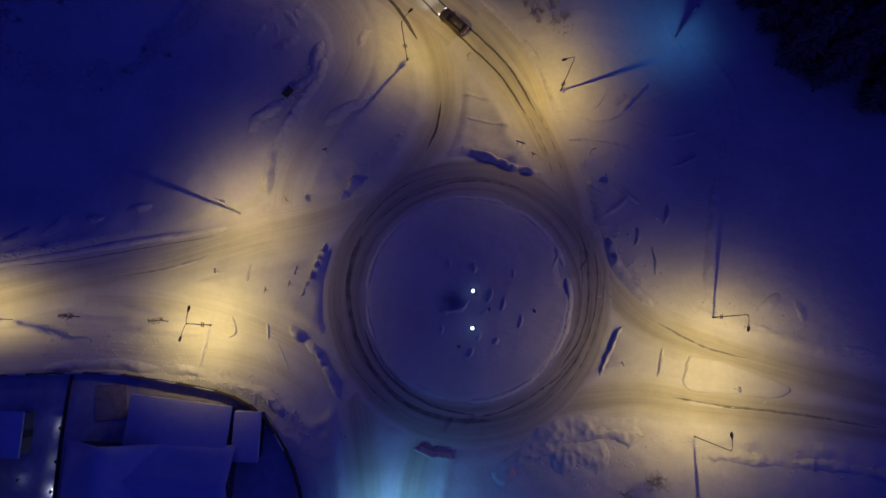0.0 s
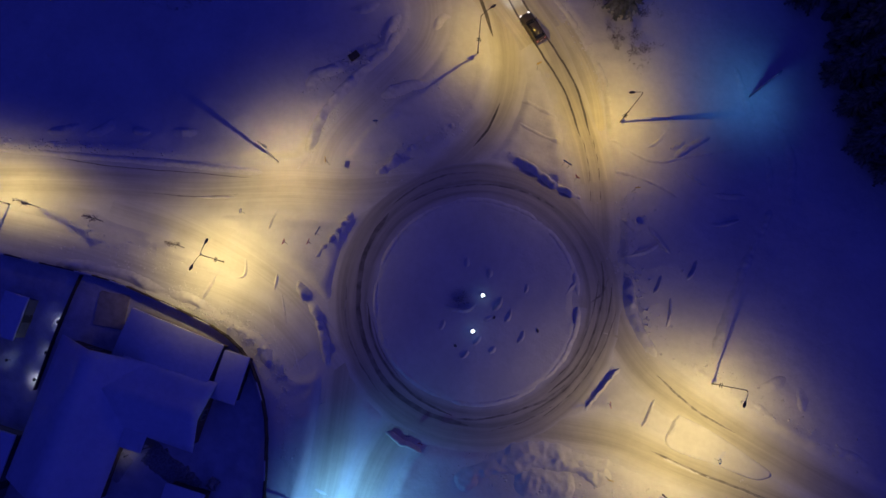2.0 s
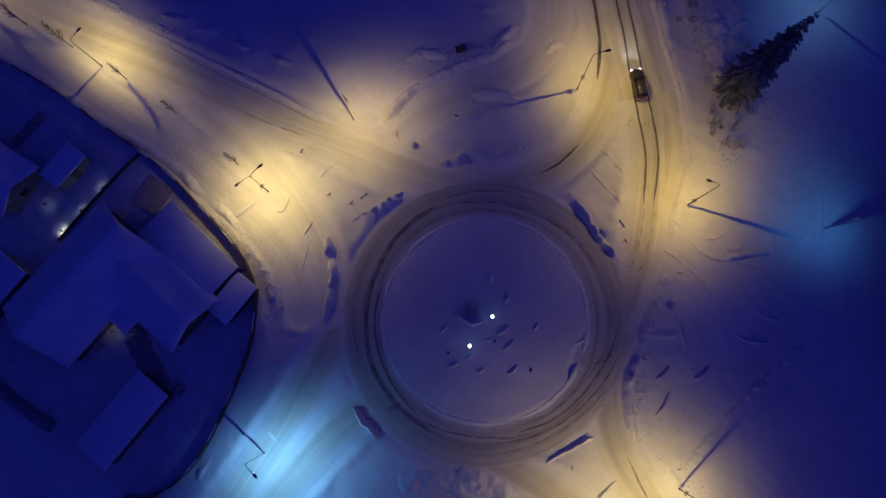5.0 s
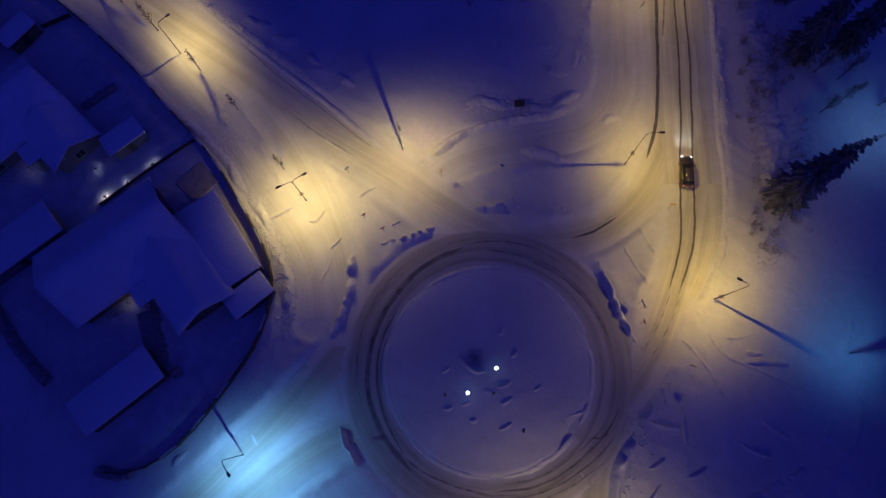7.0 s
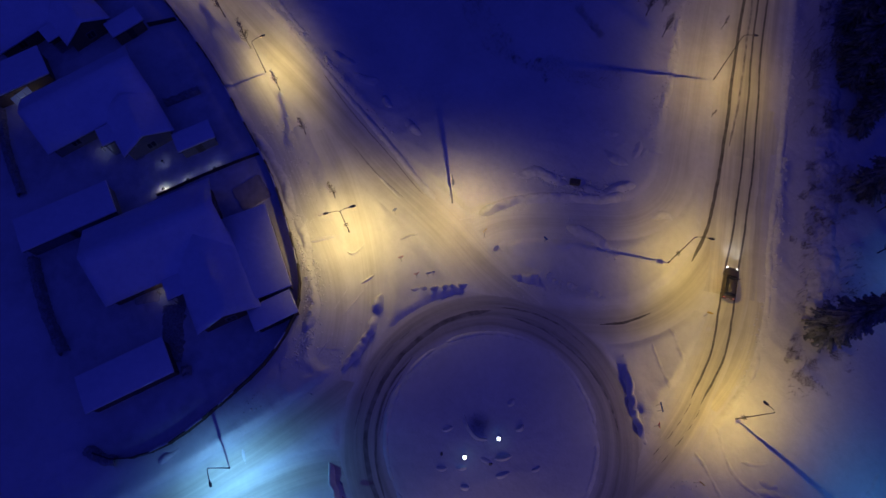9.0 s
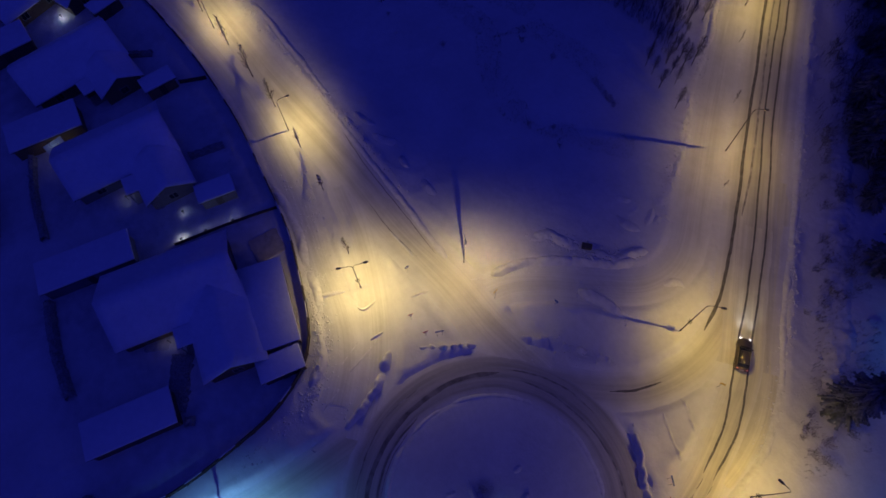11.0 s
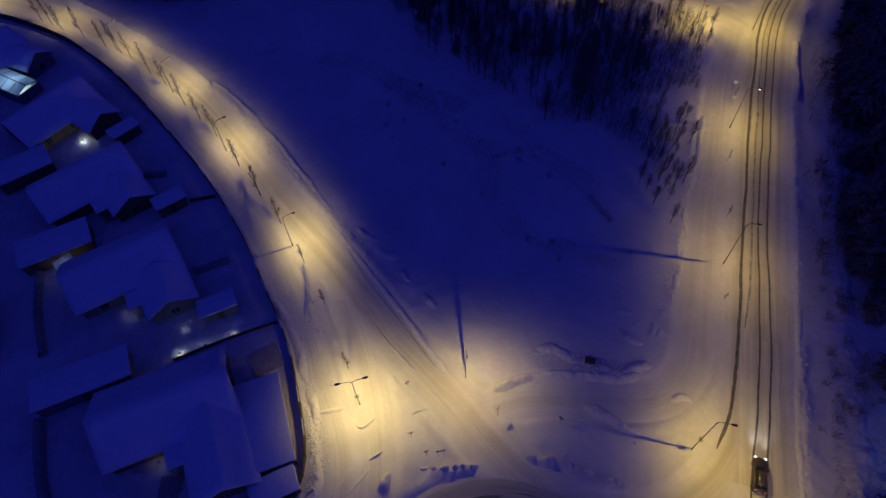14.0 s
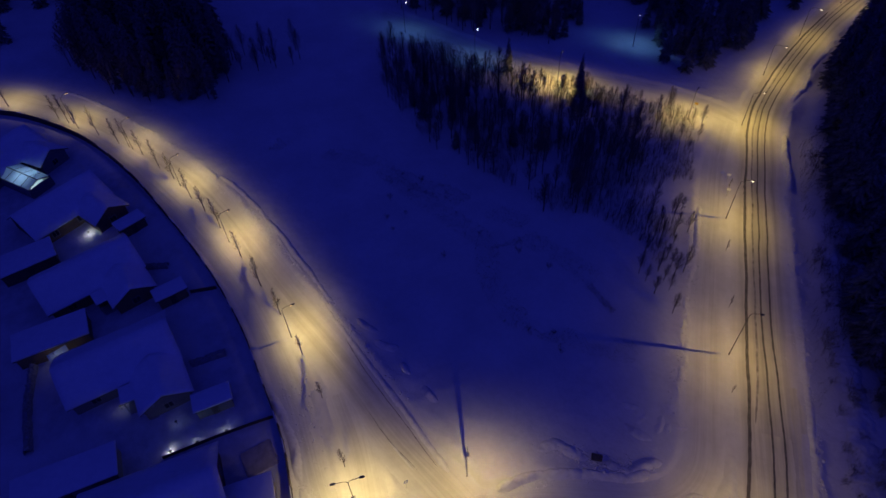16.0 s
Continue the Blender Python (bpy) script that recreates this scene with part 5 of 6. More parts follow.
# ---- trees ----
def spruce_mesh(high, wide, seed):
    r = np.random.RandomState(seed)
    bm = bmesh.new()
    levels = int(high * 1.9)
    for i in range(levels):
        f = i / levels
        z = high * (0.06 + 0.93 * f)
        reach = wide * (1 - f) ** 0.85 * r.uniform(0.85, 1.12) + 0.12
        for k in range(9 if f < 0.8 else 6):
            a = r.uniform(0, 2 * math.pi)
            L = reach * r.uniform(0.65, 1.15)
            ca, sa = math.cos(a), math.sin(a)
            droop = 0.32 * L
            tip = Vector((ca * L, sa * L, z - droop))
            root = Vector((ca * 0.1, sa * 0.1, z + 0.05 * L))
            mid = root.lerp(tip, 0.55) + Vector((0, 0, 0.06 * L))
            w = 0.13 * L + 0.08
            side = Vector((-sa, ca, 0))
            v = [bm.verts.new(p) for p in (root, mid + side * w, tip, mid - side * w, mid + Vector((0, 0, w * 0.55)), mid - Vector((0, 0, w * 0.8)))]
            for q in ((0, 1, 4), (1, 2, 4), (2, 3, 4), (3, 0, 4), (1, 0, 5), (2, 1, 5), (3, 2, 5), (0, 3, 5)):
                bm.faces.new([v[j] for j in q])
            for t in np.linspace(0.3, 0.9, 4):
                for sgn in (-1, 1):
                    p = root.lerp(tip, t)
                    tl = (1.05 - t) * 0.42 * L + 0.12
                    e = p + (side * sgn * 0.85 + Vector((ca, sa, 0)) * 0.6) * tl - Vector((0, 0, tl * 0.35))
                    b = Vector((ca, sa, 0)) * 0.1 * L
                    vv = [bm.verts.new(x) for x in (p - b, p + b, e, p + Vector((0, 0, 0.09)))]
                    for q in ((0, 1, 3), (1, 2, 3), (2, 0, 3)):
                        bm.faces.new([vv[j] for j in q])
    return bm


def birch_mesh(high, wide, seed, spread=1.0, count=26):
    """Bare crown: limbs and twigs."""
    r = np.random.RandomState(seed)
    bm = bmesh.new()
    for i in range(count):
        f = 0.28 + 0.7 * (i / count)
        a = r.uniform(0, 2 * math.pi)
        L = wide * spread * (1.1 - f) * r.uniform(0.7, 1.2) + 0.25
        root = Vector((0, 0, high * f))
        d = Vector((math.cos(a), math.sin(a), r.uniform(0.9, 1.7))).normalized()
        mid = root + d * L * 0.55
        tip = mid + (d + Vector((0, 0, 0.35))).normalized() * L * 0.7
        tube(bm, [root, mid, tip], 0.045 * high / 10, 0.012, 4, False)
        for t in (0.35, 0.55, 0.75, 0.95):
            p = root.lerp(tip, t)
            for s in range(2):
                e = p + Vector((r.uniform(-1, 1), r.uniform(-1, 1), r.uniform(0.2, 1.0))).normalized() * L * 0.38
                tube(bm, [p, e], 0.016 * high / 10 + 0.006, 0.008, 3, False)
    return bm


def tree(name, crown_mesh, crown_mat, high, trunk_r, label, group):
    t = thing(name, label, "tree", pose(0, 0, -300), group)
    part("trunk", tubed([(0, 0, -0.3), (0.05, 0.03, high * 0.3), (-0.03, 0.02, high * 0.65), (0, 0, high)], trunk_r, trunk_r * 0.15, 7), BARK, t, "", True)
    part("crown", crown_mesh, crown_mat, t)
    return t


SPRUCES = [tree("spruce", spruce_mesh(h, w, s), NEEDLES, h, 0.2, "tall dark green spruce standing in snow", "woods") for h, w, s in ((20.5, 3.3, 1), (16, 2.9, 2), (12, 2.4, 3))]
BIRCHES = [tree("birch", birch_mesh(h, w, s, 1.0, 46), TWIGS, h, 0.13, "leafless slender tree with dark twigs", "woods") for h, w, s in ((12, 3.6, 11), (9.5, 3.0, 12), (7, 2.5, 13))]
YOUNG = [tree("street_tree", birch_mesh(h, 1.0, s, 0.8, 30), TWIGS, h, 0.07, "young leafless street tree with upright twigs", "street trees") for h, s in ((6.2, 21), (5.4, 22))]
SHRUBS = [tree("shrub", birch_mesh(1.6, 1.3, s, 1.2, 16), TWIGS, 1.4, 0.03, "low leafless shrub poking out of the snow", "shrubs") for s in (31, 32)]
used = set()


def plant(kinds, x, y, scale=1.0, spin=0.0, pick=0, lean=0.0):
    """Stands a tree of a kind at a place; the first of each mesh is the model itself."""
    model = kinds[pick % len(kinds)]
    m = pose(x, y, height_at(x, y) - 0.1, lean, 0, spin)
    if model.name in used:
        t = copy_thing(model, m)
    else:
        used.add(model.name)
        model.matrix_basis = m
        t = model
    t.scale = (scale, scale, scale)
    return t


for k, (x, y) in enumerate([(-39.9, -2.7), (-51.4, -2.1), (-60.4, -2.4), (-69.8, -3.3), (-77.5, -4.6), (-86.3, -6.1), (-95.9, -7.9), (-102.1, -9.6), (-107.5, -11.3), (-115.7, -13.4), (-120.8, -15.6), (-127.9, -18.3), (-132.2, -20.6), (-134.8, -22.6), (-140.8, -26.4), (-145.8, -30.4), (-149.6, -32.4), (-152.3, -34.4), (-164.9, -45.6)]):
    plant(YOUNG, x, y, 0.85 if k < 3 else 1.25, k * 67, k)

rt = np.random.RandomState(77)


def scatter(kinds, corners, count, low=0.8, high=1.2, gap=1.6, clear=2.0):
    """Trees at random inside a polygon, clear of roads."""
    c = np.array(corners, float)
    placed, tries = [], 0
    while len(placed) < count and tries < count * 40:
        tries += 1
        p = c.min(0) + rt.uniform(size=2) * (c.max(0) - c.min(0))
        inside = False
        for a, b in zip(c, np.roll(c, 1, 0)):
            if (a[1] > p[1]) != (b[1] > p[1]) and p[0] < (b[0] - a[0]) * (p[1] - a[1]) / (b[1] - a[1]) + a[0]:
                inside = not inside
        if not inside or any(np.hypot(*(p - q)) < gap for q in placed) or off_roads(p[:1], p[1:])[0] < clear:
            continue
        placed.append(p)
        plant(kinds, p[0], p[1], rt.uniform(low, high), rt.uniform(0, 360), rt.randint(9))


plant(SPRUCES, 8.3, 45.0, 1.0, 20, 0)
plant(SPRUCES, -4.6, 63.5, 0.9, 50, 0)
plant(SPRUCES, -1.0, 69.5, 0.95, 130, 1)
plant(SPRUCES, -17.5, 76.0, 1.0, 200, 0)
# dark wood along the main road, densest at its edge
scatter(SPRUCES, [(-11, 67), (-15.4, 69), (-26.4, 79), (-36.8, 89), (-55, 106), (-69, 121), (-87, 148), (-96, 167), (-88, 172), (-60, 125), (-40, 102), (-18, 82)], 90, 0.75, 1.05, 2.3, 4.5)
scatter(SPRUCES, [(30, 52), (36, 44), (40, 36), (44, 31), (52, 27), (64, 20), (70, 30), (60, 50), (40, 66)], 60, 0.75, 1.05, 2.4, 3.0)
scatter(BIRCHES, [(-120, 37), (-98, 38.5), (-86, 44), (-70, 49), (-65, 58), (-55, 61), (-52, 64), (-64, 78), (-79, 95), (-90, 94), (-106, 82), (-125, 66), (-165, 52)], 170, 0.6, 1.0, 1.5, 12.0)
scatter(BIRCHES, [(-70, 88), (-78, 95), (-90, 92), (-106, 80), (-125, 65), (-130, 55), (-100, 66), (-76, 82)], 60, 0.3, 0.6, 1.5, 2.0)
scatter(SPRUCES, [(-118, 42), (-98, 42), (-84, 50), (-84, 60), (-106, 60), (-130, 52), (-150, 50)], 16, 0.35, 0.6, 3.5, 3.0)
plant(SPRUCES, -100.5, 78.0, 0.55, 40, 0)
plant(SPRUCES, -118.0, 69.0, 0.6, 40, 1)
scatter(SPRUCES, [(-103.7, 104), (-96, 106.5), (-90, 111), (-95, 121), (-102, 137), (-115, 150), (-150, 142), (-132, 113), (-116, 113)], 75, 0.6, 1.0, 2.2, 3.0)
scatter(SPRUCES, [(-137, 78), (-125, 90), (-129, 100), (-150, 112), (-185, 95), (-185, 66), (-160, 62)], 60, 0.5, 0.9, 2.6, 3.0)
scatter(BIRCHES, [(-150, 60), (-136, 75), (-122, 88), (-126, 96), (-150, 80), (-170, 60)], 40, 0.7, 1.1, 1.8, 1.5)
scatter(BIRCHES, [(-176, -31), (-160, -24), (-146, -11), (-139, 1), (-147, 8), (-165, 10), (-190, 0), (-190, -30)], 70, 0.8, 1.2, 1.8, 3.0)
scatter(BIRCHES, [(-152, 6), (-146, 22), (-156, 28), (-164, 8)], 14, 0.7, 0.9, 2.0, 2.0)
scatter(BIRCHES, [(-38, 52), (-44, 60), (-58, 74), (-62, 68), (-48, 52)], 26, 0.35, 0.65, 1.6, 1.0)
scatter(BIRCHES, [(6, 58), (-4, 60), (-8, 70), (10, 66)], 10, 0.4, 0.7, 2.0, 1.0)
scatter(SHRUBS, [(12, 33), (3, 43), (-6, 52), (-14, 60), (-8, 64), (8, 50), (15, 40)], 26, 0.6, 1.3, 0.9, 1.0)
scatter(SHRUBS, [(-14, 60), (-20, 66), (-46, 92), (-60, 108), (-56, 110), (-40, 96), (-12, 68)], 70, 0.7, 1.8, 0.9, 0.6)
scatter(SHRUBS, [(-70, 20), (-40, 30), (-44, 48), (-95, 34), (-120, 24)], 16, 0.4, 0.9, 2.5, 2.0)
for x, y, s in ((-36.6, 63.1, 0.5), (-46.5, 72.0, 0.45), (-58.7, 84.4, 0.5), (-24.5, 52.0, 0.35)):
    plant(YOUNG, x, y, s, x * 9, int(-x))
for x, y, s in ((21.2, -22.4, 1.5), (18.0, -23.9, 1.3), (22.0, -22.0, 1.2)):
    plant(SHRUBS, x, y, s, x * 9, int(x))


def far_wood(corners, count, seed, label, mat=None, taper=0.85):
    """Dense wood too far off or too deep to count: many spruces in one mesh."""
    r = np.random.RandomState(seed)
    c = np.array(corners, float)
    verts, faces, done = [], [], 0
    while done < count:
        p = c.min(0) + r.uniform(size=2) * (c.max(0) - c.min(0))
        inside = False
        for a, b in zip(c, np.roll(c, 1, 0)):
            if (a[1] > p[1]) != (b[1] > p[1]) and p[0] < (b[0] - a[0]) * (p[1] - a[1]) / (b[1] - a[1]) + a[0]:
                inside = not inside
        if not inside:
            continue
        done += 1
        if off_roads(p[:1], p[1:])[0] < 3.5:
            continue
        high, wide = r.uniform(10, 20), r.uniform(2.0, 3.2)
        for k in range(26):
            f = k / 26
            z = high * (0.05 + 0.95 * f)
            for q in range(6):
                a = r.uniform(0, 2 * math.pi)
                L = (wide * (1 - f) ** taper * (1 if taper > 0.6 else min(1, 0.3 + 2 * f)) + 0.15) * r.uniform(0.6, 1.15)
                ca, sa, w = math.cos(a), math.sin(a), 0.22 * L + 0.1
                n = len(verts)
                verts += [(p[0], p[1], z + 0.1), (p[0] + ca * L * 0.55 - sa * w, p[1] + sa * L * 0.55 + ca * w, z - 0.15 * L), (p[0] + ca * L, p[1] + sa * L, z - 0.34 * L), (p[0] + ca * L * 0.55 + sa * w, p[1] + sa * L * 0.55 - ca * w, z - 0.15 * L), (p[0] + ca * L * 0.5, p[1] + sa * L * 0.5, z + 0.1 * L)]
                faces += [(n, n + 1, n + 4), (n + 1, n + 2, n + 4), (n + 2, n + 3, n + 4), (n + 3, n, n + 4), (n, n + 3, n + 2, n + 1)]
        n = len(verts)
        verts += [(p[0] - 0.2, p[1], -0.2), (p[0] + 0.1, p[1] + 0.17, -0.2), (p[0] + 0.1, p[1] - 0.17, -0.2), (p[0], p[1], high)]
        faces += [(n, n + 1, n + 3), (n + 1, n + 2, n + 3), (n + 2, n, n + 3)]
    return tagged(mesh_object("wood", verts, faces, mat or NEEDLES, False), label, "wood", kind="stuff")


far_wood([(-5, 88), (-30, 102), (-52, 122), (-80, 170), (-50, 230), (30, 200), (40, 100)], 210, 5, "dense dark spruce wood beyond the main road")
far_wood([(-175, 82), (-185, 95), (-145, 145), (-104, 152), (-112, 200), (-250, 260), (-300, 150), (-240, 60)], 260, 6, "dense dark spruce wood far behind the street")
far_wood([(-205, -40), (-200, -52), (-240, -90), (-300, -60), (-260, 10), (-215, 5)], 110, 7, "dark spruce wood beyond the houses")
far_wood([(41, 46), (49, 29), (59, 14), (62, 16), (58, 55), (30, 80), (20, 130), (130, 120), (150, 10)], 260, 8, "dense dark spruce wood east of the roundabout")
far_wood([(33, 56), (38, 44), (42, 37), (47, 32.5), (58, 27), (75, 20), (85, 40), (70, 70), (40, 80)], 170, 9, "dense dark spruce wood beside the path")
far_wood([(-174, -28), (-160, -22), (-148, -11), (-141, 0), (-147, 6), (-165, 8), (-205, 6), (-215, -20), (-200, -33)], 150, 10, "dark leafless wood in the snowy field", BROWNWOOD, 0.5)


def thicket(corners, count, seed, low, high, label, mat=None, thin=1.0):
    """Undergrowth: many bare stems with a few twigs each, in one mesh."""
    r = np.random.RandomState(seed)
    c = np.array(corners, float)
    p = c.min(0) + r.uniform(size=(count * 4, 2)) * (c.max(0) - c.min(0))
    inside = np.zeros(len(p), bool)
    for a, b in zip(c, np.roll(c, 1, 0)):
        cross = (a[1] > p[:, 1]) != (b[1] > p[:, 1])
        with np.errstate(divide="ignore", invalid="ignore"):
            inside ^= cross & (p[:, 0] < (b[0] - a[0]) * (p[:, 1] - a[1]) / (b[1] - a[1] + 1e-9) + a[0])
    keep = inside & (off_roads(p[:, 0].copy(), p[:, 1].copy()) > 1.5) & (value_noise(p[:, 0], p[:, 1], 7, seed) > -0.35)
    verts, faces = [], []
    for x, y in p[keep][:count]:
        h = r.uniform(low, high)
        for k in range(5):
            a, t = r.uniform(0, 6.28), 0.0 if k == 0 else r.uniform(0.25, 0.8)
            b = np.array([x, y, h * t - 0.1])
            lean = 0.12 if k == 0 else 0.45
            L = h if k == 0 else h * 0.45
            e = b + np.array([math.cos(a) * lean, math.sin(a) * lean, 1.0 if k == 0 else 0.75]) * L
            w = (0.035 if k == 0 else 0.022) * thin
            n = len(verts)
            verts += [tuple(b + (w, 0, 0)), tuple(b + (-w * 0.6, w, 0)), tuple(b + (-w * 0.6, -w, 0)), tuple(e)]
            faces += [(n, n + 1, n + 3), (n + 1, n + 2, n + 3), (n + 2, n, n + 3)]
    return tagged(mesh_object("thicket", verts, faces, mat or TWIGS, False), label, "undergrowth", kind="stuff")


thicket([(-119, 38), (-98, 39.5), (-86, 45), (-70, 50), (-64, 57), (-54, 60), (-48, 58), (-60, 76), (-80, 95), (-90, 94), (-106, 82), (-125, 66), (-165, 52)], 7000, 3, 1.0, 3.6, "dense leafless undergrowth in the wood", None, 0.9)
thicket([(-14, 58), (-22, 66), (-48, 92), (-62, 107), (-66, 118), (-54, 108), (-36, 92), (-10, 68)], 1500, 4, 0.6, 2.0, "low leafless brush beside the main road", None, 0.6)
thicket([(13, 35), (3, 45), (-6, 54), (-12, 60), (-4, 62), (9, 52), (16, 42)], 600, 5, 0.5, 1.5, "low leafless brush at the edge of the trees", None, 0.6)
for k, line in enumerate(DITCHES):
    for a, b in zip(line, line[1:]):
        n = np.array([a[1] - b[1], b[0] - a[0]], float)
        n = n / np.linalg.norm(n) * 2.2
        thicket([(a[0] + n[0], a[1] + n[1]), (b[0] + n[0], b[1] + n[1]), (b[0] - n[0], b[1] - n[1]), (a[0] - n[0], a[1] - n[1])], int(38 * math.hypot(b[0] - a[0], b[1] - a[1])), 40 + k, 0.3, 0.8, "dry grass and brush along a snowed-in ditch", GRASS, 0.5)


# ---- central island ----
def uplight(x, y):
    z = height_at(x, y)
    u = thing("ground_floodlight", "round lit floodlight set in the snow of the island", "floodlight", pose(x, y, z), "island floodlights")
    part("housing", tubed([(0, 0, -0.2), (0, 0, 0.28), (0, 0, 0.34)], 0.26, 0.31, 16), DARK, u)
    bm = bmesh.new()
    bmesh.ops.create_uvsphere(bm, u_segments=16, v_segments=8, radius=0.25)
    for v in bm.verts:
        v.co.z = v.co.z * 0.3 + 0.33
    part("lens", bm, FLOOD, u, "glowing white glass", True)
    light = bpy.data.lights.new("flood_light", "POINT")
    light.energy, light.color, light.shadow_soft_size = 4, (0.35, 0.65, 1.0), 0.2
    ob = new("flood_light", light)
    ob.parent = u
    ob.matrix_basis = pose(0, 0, 0.75)


FLOOD = glow("floodlight_lens", (0.7, 0.86, 1.0), 4.0)
uplight(-0.18, 1.03)
uplight(-0.30, -3.70)


def boulder(x, y, size, seed, mat=None, label="snow-dusted boulder on the island"):
    bm = bmesh.new()
    bmesh.ops.create_icosphere(bm, subdivisions=2, radius=1)
    r = np.random.RandomState(seed)
    for v in bm.verts:
        v.co = Vector((v.co.x * size, v.co.y * size * 0.6, v.co.z * size * 0.6)) * r.uniform(0.78, 1.15)
    ob = part("boulder", bm, mat or STONE, None, "", False)
    ob.matrix_basis = pose(x, y, height_at(x, y) + size * 0.1, 0, 0, r.uniform(0, 180))
    return tagged(ob, label, "boulder", "boulders on the island")


for k, (x, y) in enumerate([(7.7, -1.5), (1.9, -1.3), (-2.0, -6.0)]):
    boulder(x, y, 0.28, 90 + k, None, "small dark stone showing through the snow")

# low snowed-in planting bed: dark heather showing through thin snow
bed_r = np.random.RandomState(9)
verts, faces = [], []
for k in range(420):
    a, d = bed_r.uniform(0, 2 * math.pi), bed_r.uniform() ** 0.6
    x, y = -2.9 + 2.1 * d * math.cos(a) + 0.3 * d, -0.1 + 1.9 * d * math.sin(a)
    tall = 0.4 * (1 - d * 0.7) * bed_r.uniform(0.6, 1.2)
    z = 0.95 - 0.06 * math.hypot(x, y)
    for q in range(3):
        b = bed_r.uniform(0, 6.28)
        n = len(verts)
        verts += [(x + 0.05, y, z - 0.2), (x - 0.03, y + 0.04, z - 0.2), (x - 0.03, y - 0.04, z - 0.2), (x + 0.25 * math.cos(b), y + 0.25 * math.sin(b), z + tall)]
        faces += [(n, n + 1, n + 3), (n + 1, n + 2, n + 3), (n + 2, n, n + 3)]
tagged(mesh_object("heather", verts, faces, GRASS, False), "low frosted heather showing through thin snow on the island", "heather", kind="stuff")


# ---- traffic signs ----
def sign_post(x, y, ang, kind, high=2.4, lean=0.0):
    labels = {"arrow": "blue direction arrow sign on two thin posts", "yield": "triangular red and white yield sign on a post", "round": "round blue traffic sign on a thin post", "board": "yellow direction board on a thin post", "pale": "pale snow-dusted sign board on a thin post"}
    s = thing("traffic_sign", labels[kind], "traffic sign", pose(x, y, height_at(x, y) - 0.1, lean, 0, ang), "traffic signs")
    if kind in ("arrow",):
        for px in (-0.35, 0.35):
            part("post", tubed([(px, 0.03, 0), (px, 0.03, high + 0.1)], 0.035, 0.035, 8), STEEL, s)
        part("panel", boxed(-0.6, -0.03, high - 0.4, 0.6, 0.0, high + 0.1, 0.01), BLUESIGN, s)
        part("arrow", boxed(-0.45, -0.04, high - 0.2, 0.45, -0.031, high - 0.14), WHITE, s)
    else:
        part("post", tubed([(0, 0.04, 0), (0, 0.04, high + 0.15)], 0.035, 0.035, 8), STEEL, s)
        if kind in ("board", "pale"):
            part("panel", boxed(-0.36, -0.03, high - 0.4, 0.36, 0.0, high + 0.1, 0.01), YELLOWSIGN if kind == "board" else WHITE, s)
        else:
            k = 3 if kind == "yield" else 20
            bm = bmesh.new()
            rad = 0.5 if k == 3 else 0.34
            ring = [[bm.verts.new((rad * math.sin(2 * math.pi * i / k + math.pi * (k == 3)), yy, high - 0.25 + rad * math.cos(2 * math.pi * i / k + math.pi * (k == 3)))) for i in range(k)] for yy in (-0.02, 0.0)]
            bm.faces.new(ring[0]), bm.faces.new(ring[1][::-1])
            for i in range(k):
                bm.faces.new((ring[0][i], ring[0][(i + 1) % k], ring[1][(i + 1) % k], ring[1][i]))
            plate = part("plate", bm, RED if k == 3 else BLUESIGN, s)
            bm = bmesh.new()
            rad *= 0.62
            bm.faces.new([bm.verts.new((rad * math.sin(2 * math.pi * i / k + math.pi * (k == 3)), -0.026, high - 0.25 + rad * math.cos(2 * math.pi * i / k + math.pi * (k == 3)))) for i in range(k)])
            part("face", bm, WHITE, plate)
    return s


for row in ((-0.5, 32.8, 40, "board"), (15.5, 19.2, 20, "board", 3.0), (-24.3, 12.9, -70, "board", 3.0), (-33.3, 3.7, 95, "round"), (32.5, -11.3, -90, "round"), (-19.6, 19.8, 200, "round", 1.8), (19.9, -16.7, 180, "board", 3.0), (6.2, 20.4, 160, "arrow", 2.2), (7.9, 19.0, 150, "yield", 2.2), (-22.8, 3.7, 75, "arrow", 2.2), (-23.6, 2.0, 80, "yield", 2.2), (18.2, -8.1, -70, "yield", 2.2), (-4.9, -18.2, 10, "round", 1.8), (-3.2, -18.6, 0, "yield", 2.2), (-16.2, -17.0, 30, "round", 2.0), (-26.6, 1.2, 80, "yield", 2.4), (-81.4, 95.8, 40, "board", 3.2), (-57.2, 82.3, 35, "pale", 2.3), (-60.5, 85.5, 35, "pale", 2.3)):
    sign_post(*row)

# bench-like dark box half buried at the bend of the path
BINMAT = grained("weathered_bin", (0.05, 0.04, 0.035), (0.14, 0.12, 0.1), 3.0, 0.8, 0, 0.02)
bin_thing = thing("grit_bin", "dark plastic grit bin half buried in a snow heap", "bin", pose(-25.2, 28.4, height_at(-25.2, 28.4) - 0.1, 0, 0, 50))
part("tub", boxed(-0.7, -0.4, 0, 0.7, 0.4, 0.5, 0.06), BINMAT, bin_thing)
part("lid", boxed(-0.75, -0.45, 0.5, 0.75, 0.45, 0.64, 0.06), BINMAT, bin_thing)


# ---- car ----
def lofted(sections):
    """A closed skin through cross sections, each a list of points of one length."""
    bm = bmesh.new()
    rows = [[bm.verts.new(p) for p in s] for s in sections]
    n = len(rows[0])
    for A, B in zip(rows, rows[1:]):
        for i in range(n):
            bm.faces.new((A[i], A[(i + 1) % n], B[(i + 1) % n], B[i]))
    bm.faces.new(rows[0][::-1])
    bm.faces.new(rows[-1])
    return bm


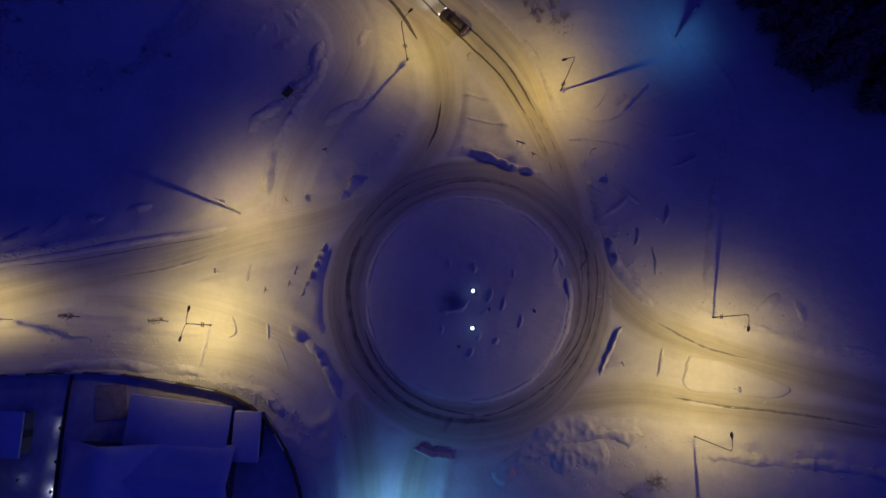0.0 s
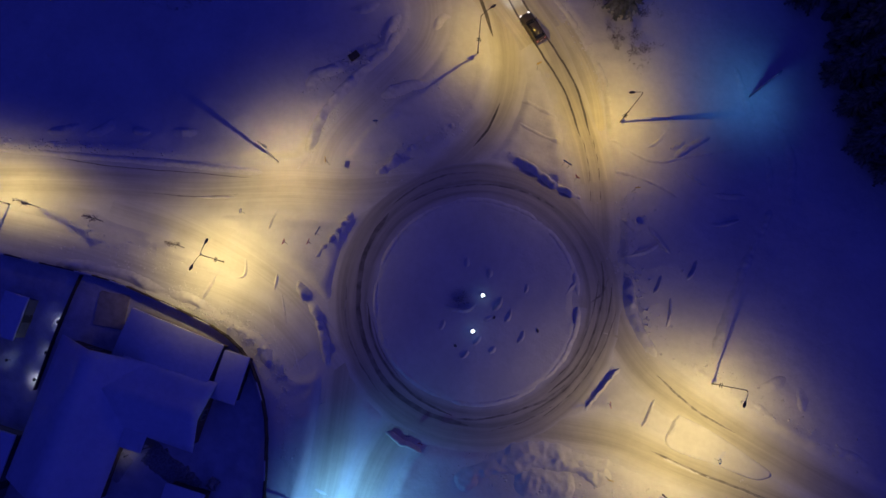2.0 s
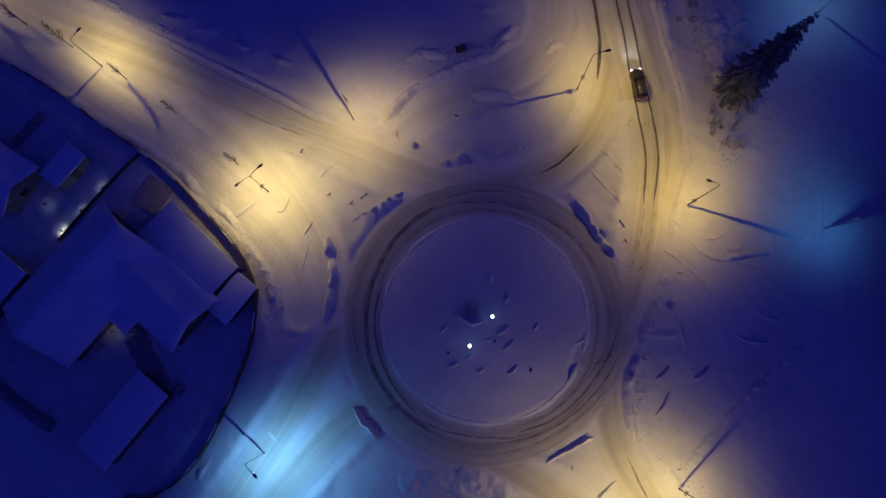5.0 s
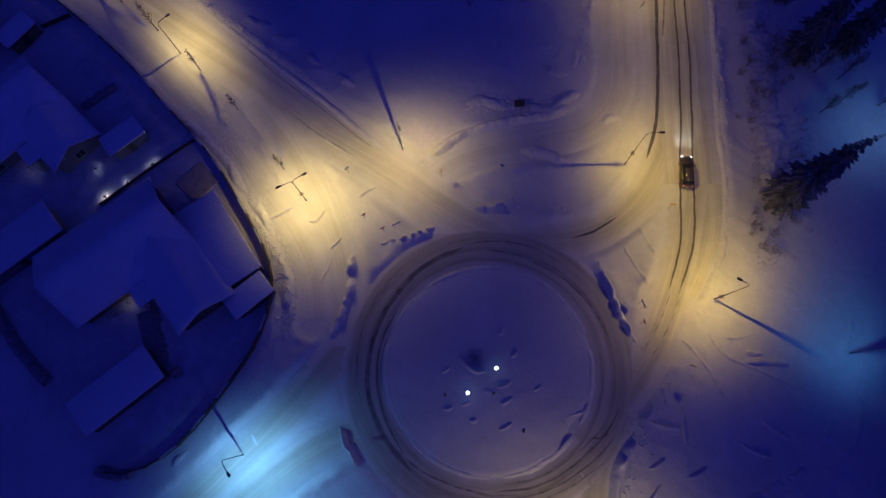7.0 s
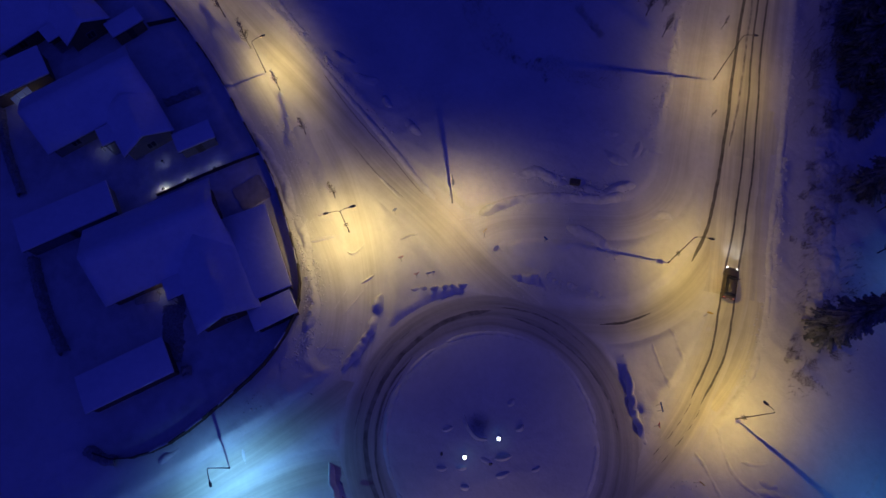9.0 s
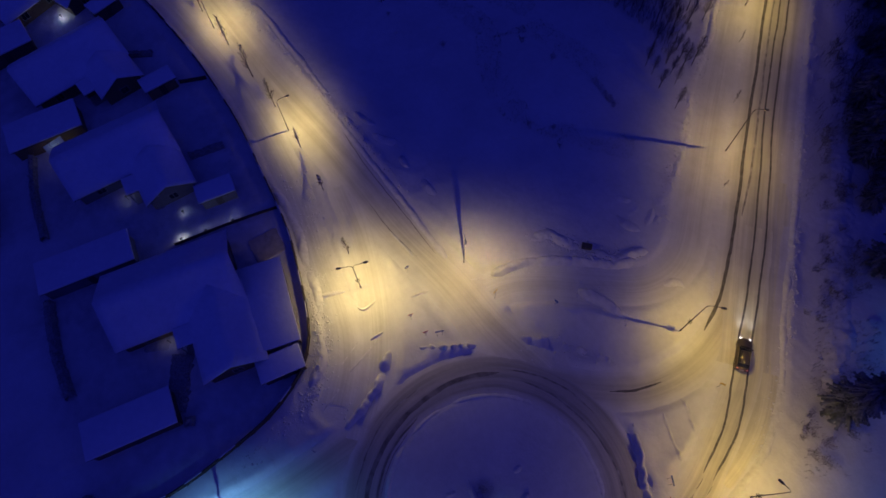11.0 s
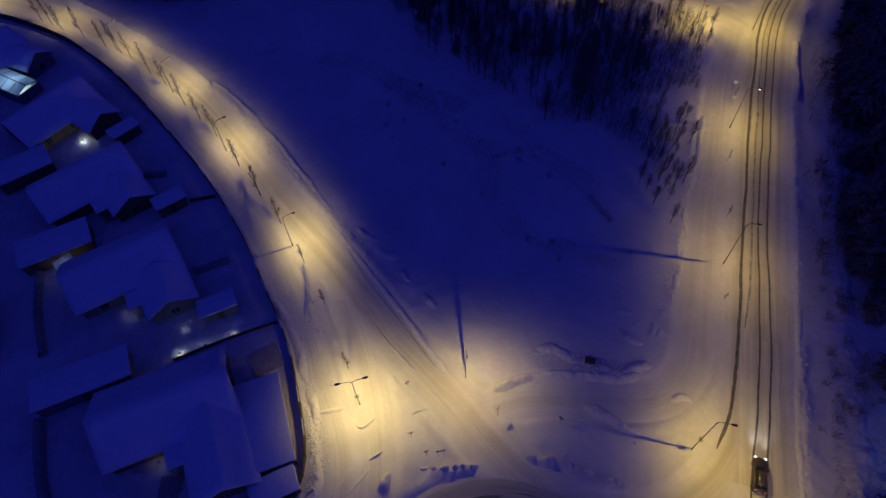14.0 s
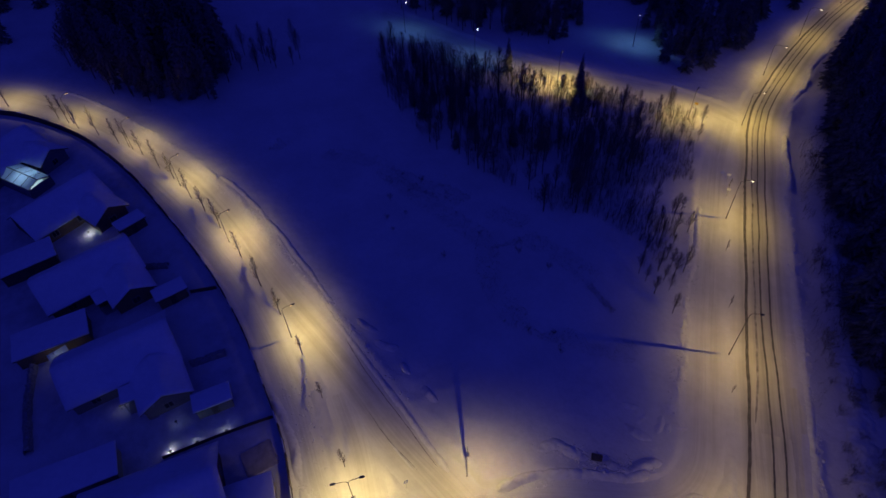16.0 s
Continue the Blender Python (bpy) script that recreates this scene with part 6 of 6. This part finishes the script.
def rounded(x, w, z0, z1, crown=0.05):
    """Half rounded box section across the car at x."""
    k = 0.18
    return [(x, -w, z0), (x, -w - 0.02, (z0 + z1) / 2), (x, -w + 0.04, z1 - k), (x, -w + k, z1), (x, 0, z1 + crown), (x, w - k, z1), (x, w - 0.04, z1 - k), (x, w + 0.02, (z0 + z1) / 2), (x, w, z0), (x, 0, z0)]


car = thing("car", "dark hatchback car with lit headlamps on the packed snow", "car", pose(-2.5, 38.3, 0.07, 0, 0, 135.5))
body = part("body", lofted([rounded(-2.2, 0.62, 0.42, 0.80, 0.0), rounded(-2.12, 0.80, 0.26, 0.95, 0.02), rounded(-1.5, 0.88, 0.22, 1.0, 0.03), rounded(0, 0.9, 0.22, 0.98, 0.03), rounded(1.0, 0.89, 0.22, 0.98, 0.04), rounded(1.8, 0.84, 0.25, 0.86, 0.04), rounded(2.16, 0.7, 0.32, 0.70, 0.02), rounded(2.24, 0.52, 0.40, 0.6, 0.0)]), PAINT, car, "", True)
part("cabin", lofted([rounded(-1.95, 0.68, 0.9, 1.05, 0.0), rounded(-1.55, 0.70, 0.9, 1.40, 0.03), rounded(-0.8, 0.70, 0.9, 1.50, 0.04), rounded(0.1, 0.70, 0.9, 1.47, 0.04), rounded(0.95, 0.72, 0.9, 1.02, 0.02)]), GLASS, car, "dark glazed cabin", True)
part("roof", lofted([rounded(-1.6, 0.60, 1.40, 1.46, 0.03), rounded(-0.8, 0.62, 1.47, 1.56, 0.03), rounded(0.1, 0.60, 1.45, 1.53, 0.03), rounded(0.2, 0.56, 1.42, 1.47, 0.02)]), PAINT, car, "dark glossy roof", True)
for sx in (-1.38, 1.38):
    for sy in (-0.80, 0.80):
        wheel = part("wheel", tubed([(sx, sy - 0.11, 0.31), (sx, sy + 0.11, 0.31)], 0.31, 0.31, 18), RUBBER, car)
        part("rim", tubed([(sx, sy - 0.118, 0.31), (sx, sy + 0.118, 0.31)], 0.19, 0.19, 12), STEEL, wheel)
for sy in (-0.58, 0.58):
    part("headlight", boxed(2.08, sy - 0.16, 0.56, 2.22, sy + 0.16, 0.70, 0.03), HEADLENS, car, "lit headlamp")
    part("tail_light", boxed(-2.2, sy - 0.12, 0.70, -2.10, sy + 0.12, 0.88, 0.02), REDLENS, car, "red tail lamp")
    part("mirror", boxed(0.62, math.copysign(0.95, sy) - 0.1, 0.95, 0.78, math.copysign(0.95, sy) + 0.1, 1.08, 0.03), PAINT, car)
    light = bpy.data.lights.new("beam", "SPOT")
    light.energy, light.color, light.spot_size, light.spot_blend, light.shadow_soft_size = 420, (0.85, 0.9, 1.0), radians(46), 0.7, 0.06
    beam = new("beam", light)
    beam.parent = car
    beam.matrix_basis = look((2.3, sy, 0.62), (14, sy * 1.5, 0.1))
part("bumper", boxed(-2.26, -0.7, 0.36, -2.08, 0.7, 0.56, 0.05), DARK, car)
part("number_plate", boxed(-2.28, -0.25, 0.58, -2.2, 0.25, 0.68, 0.01), WHITE, car)
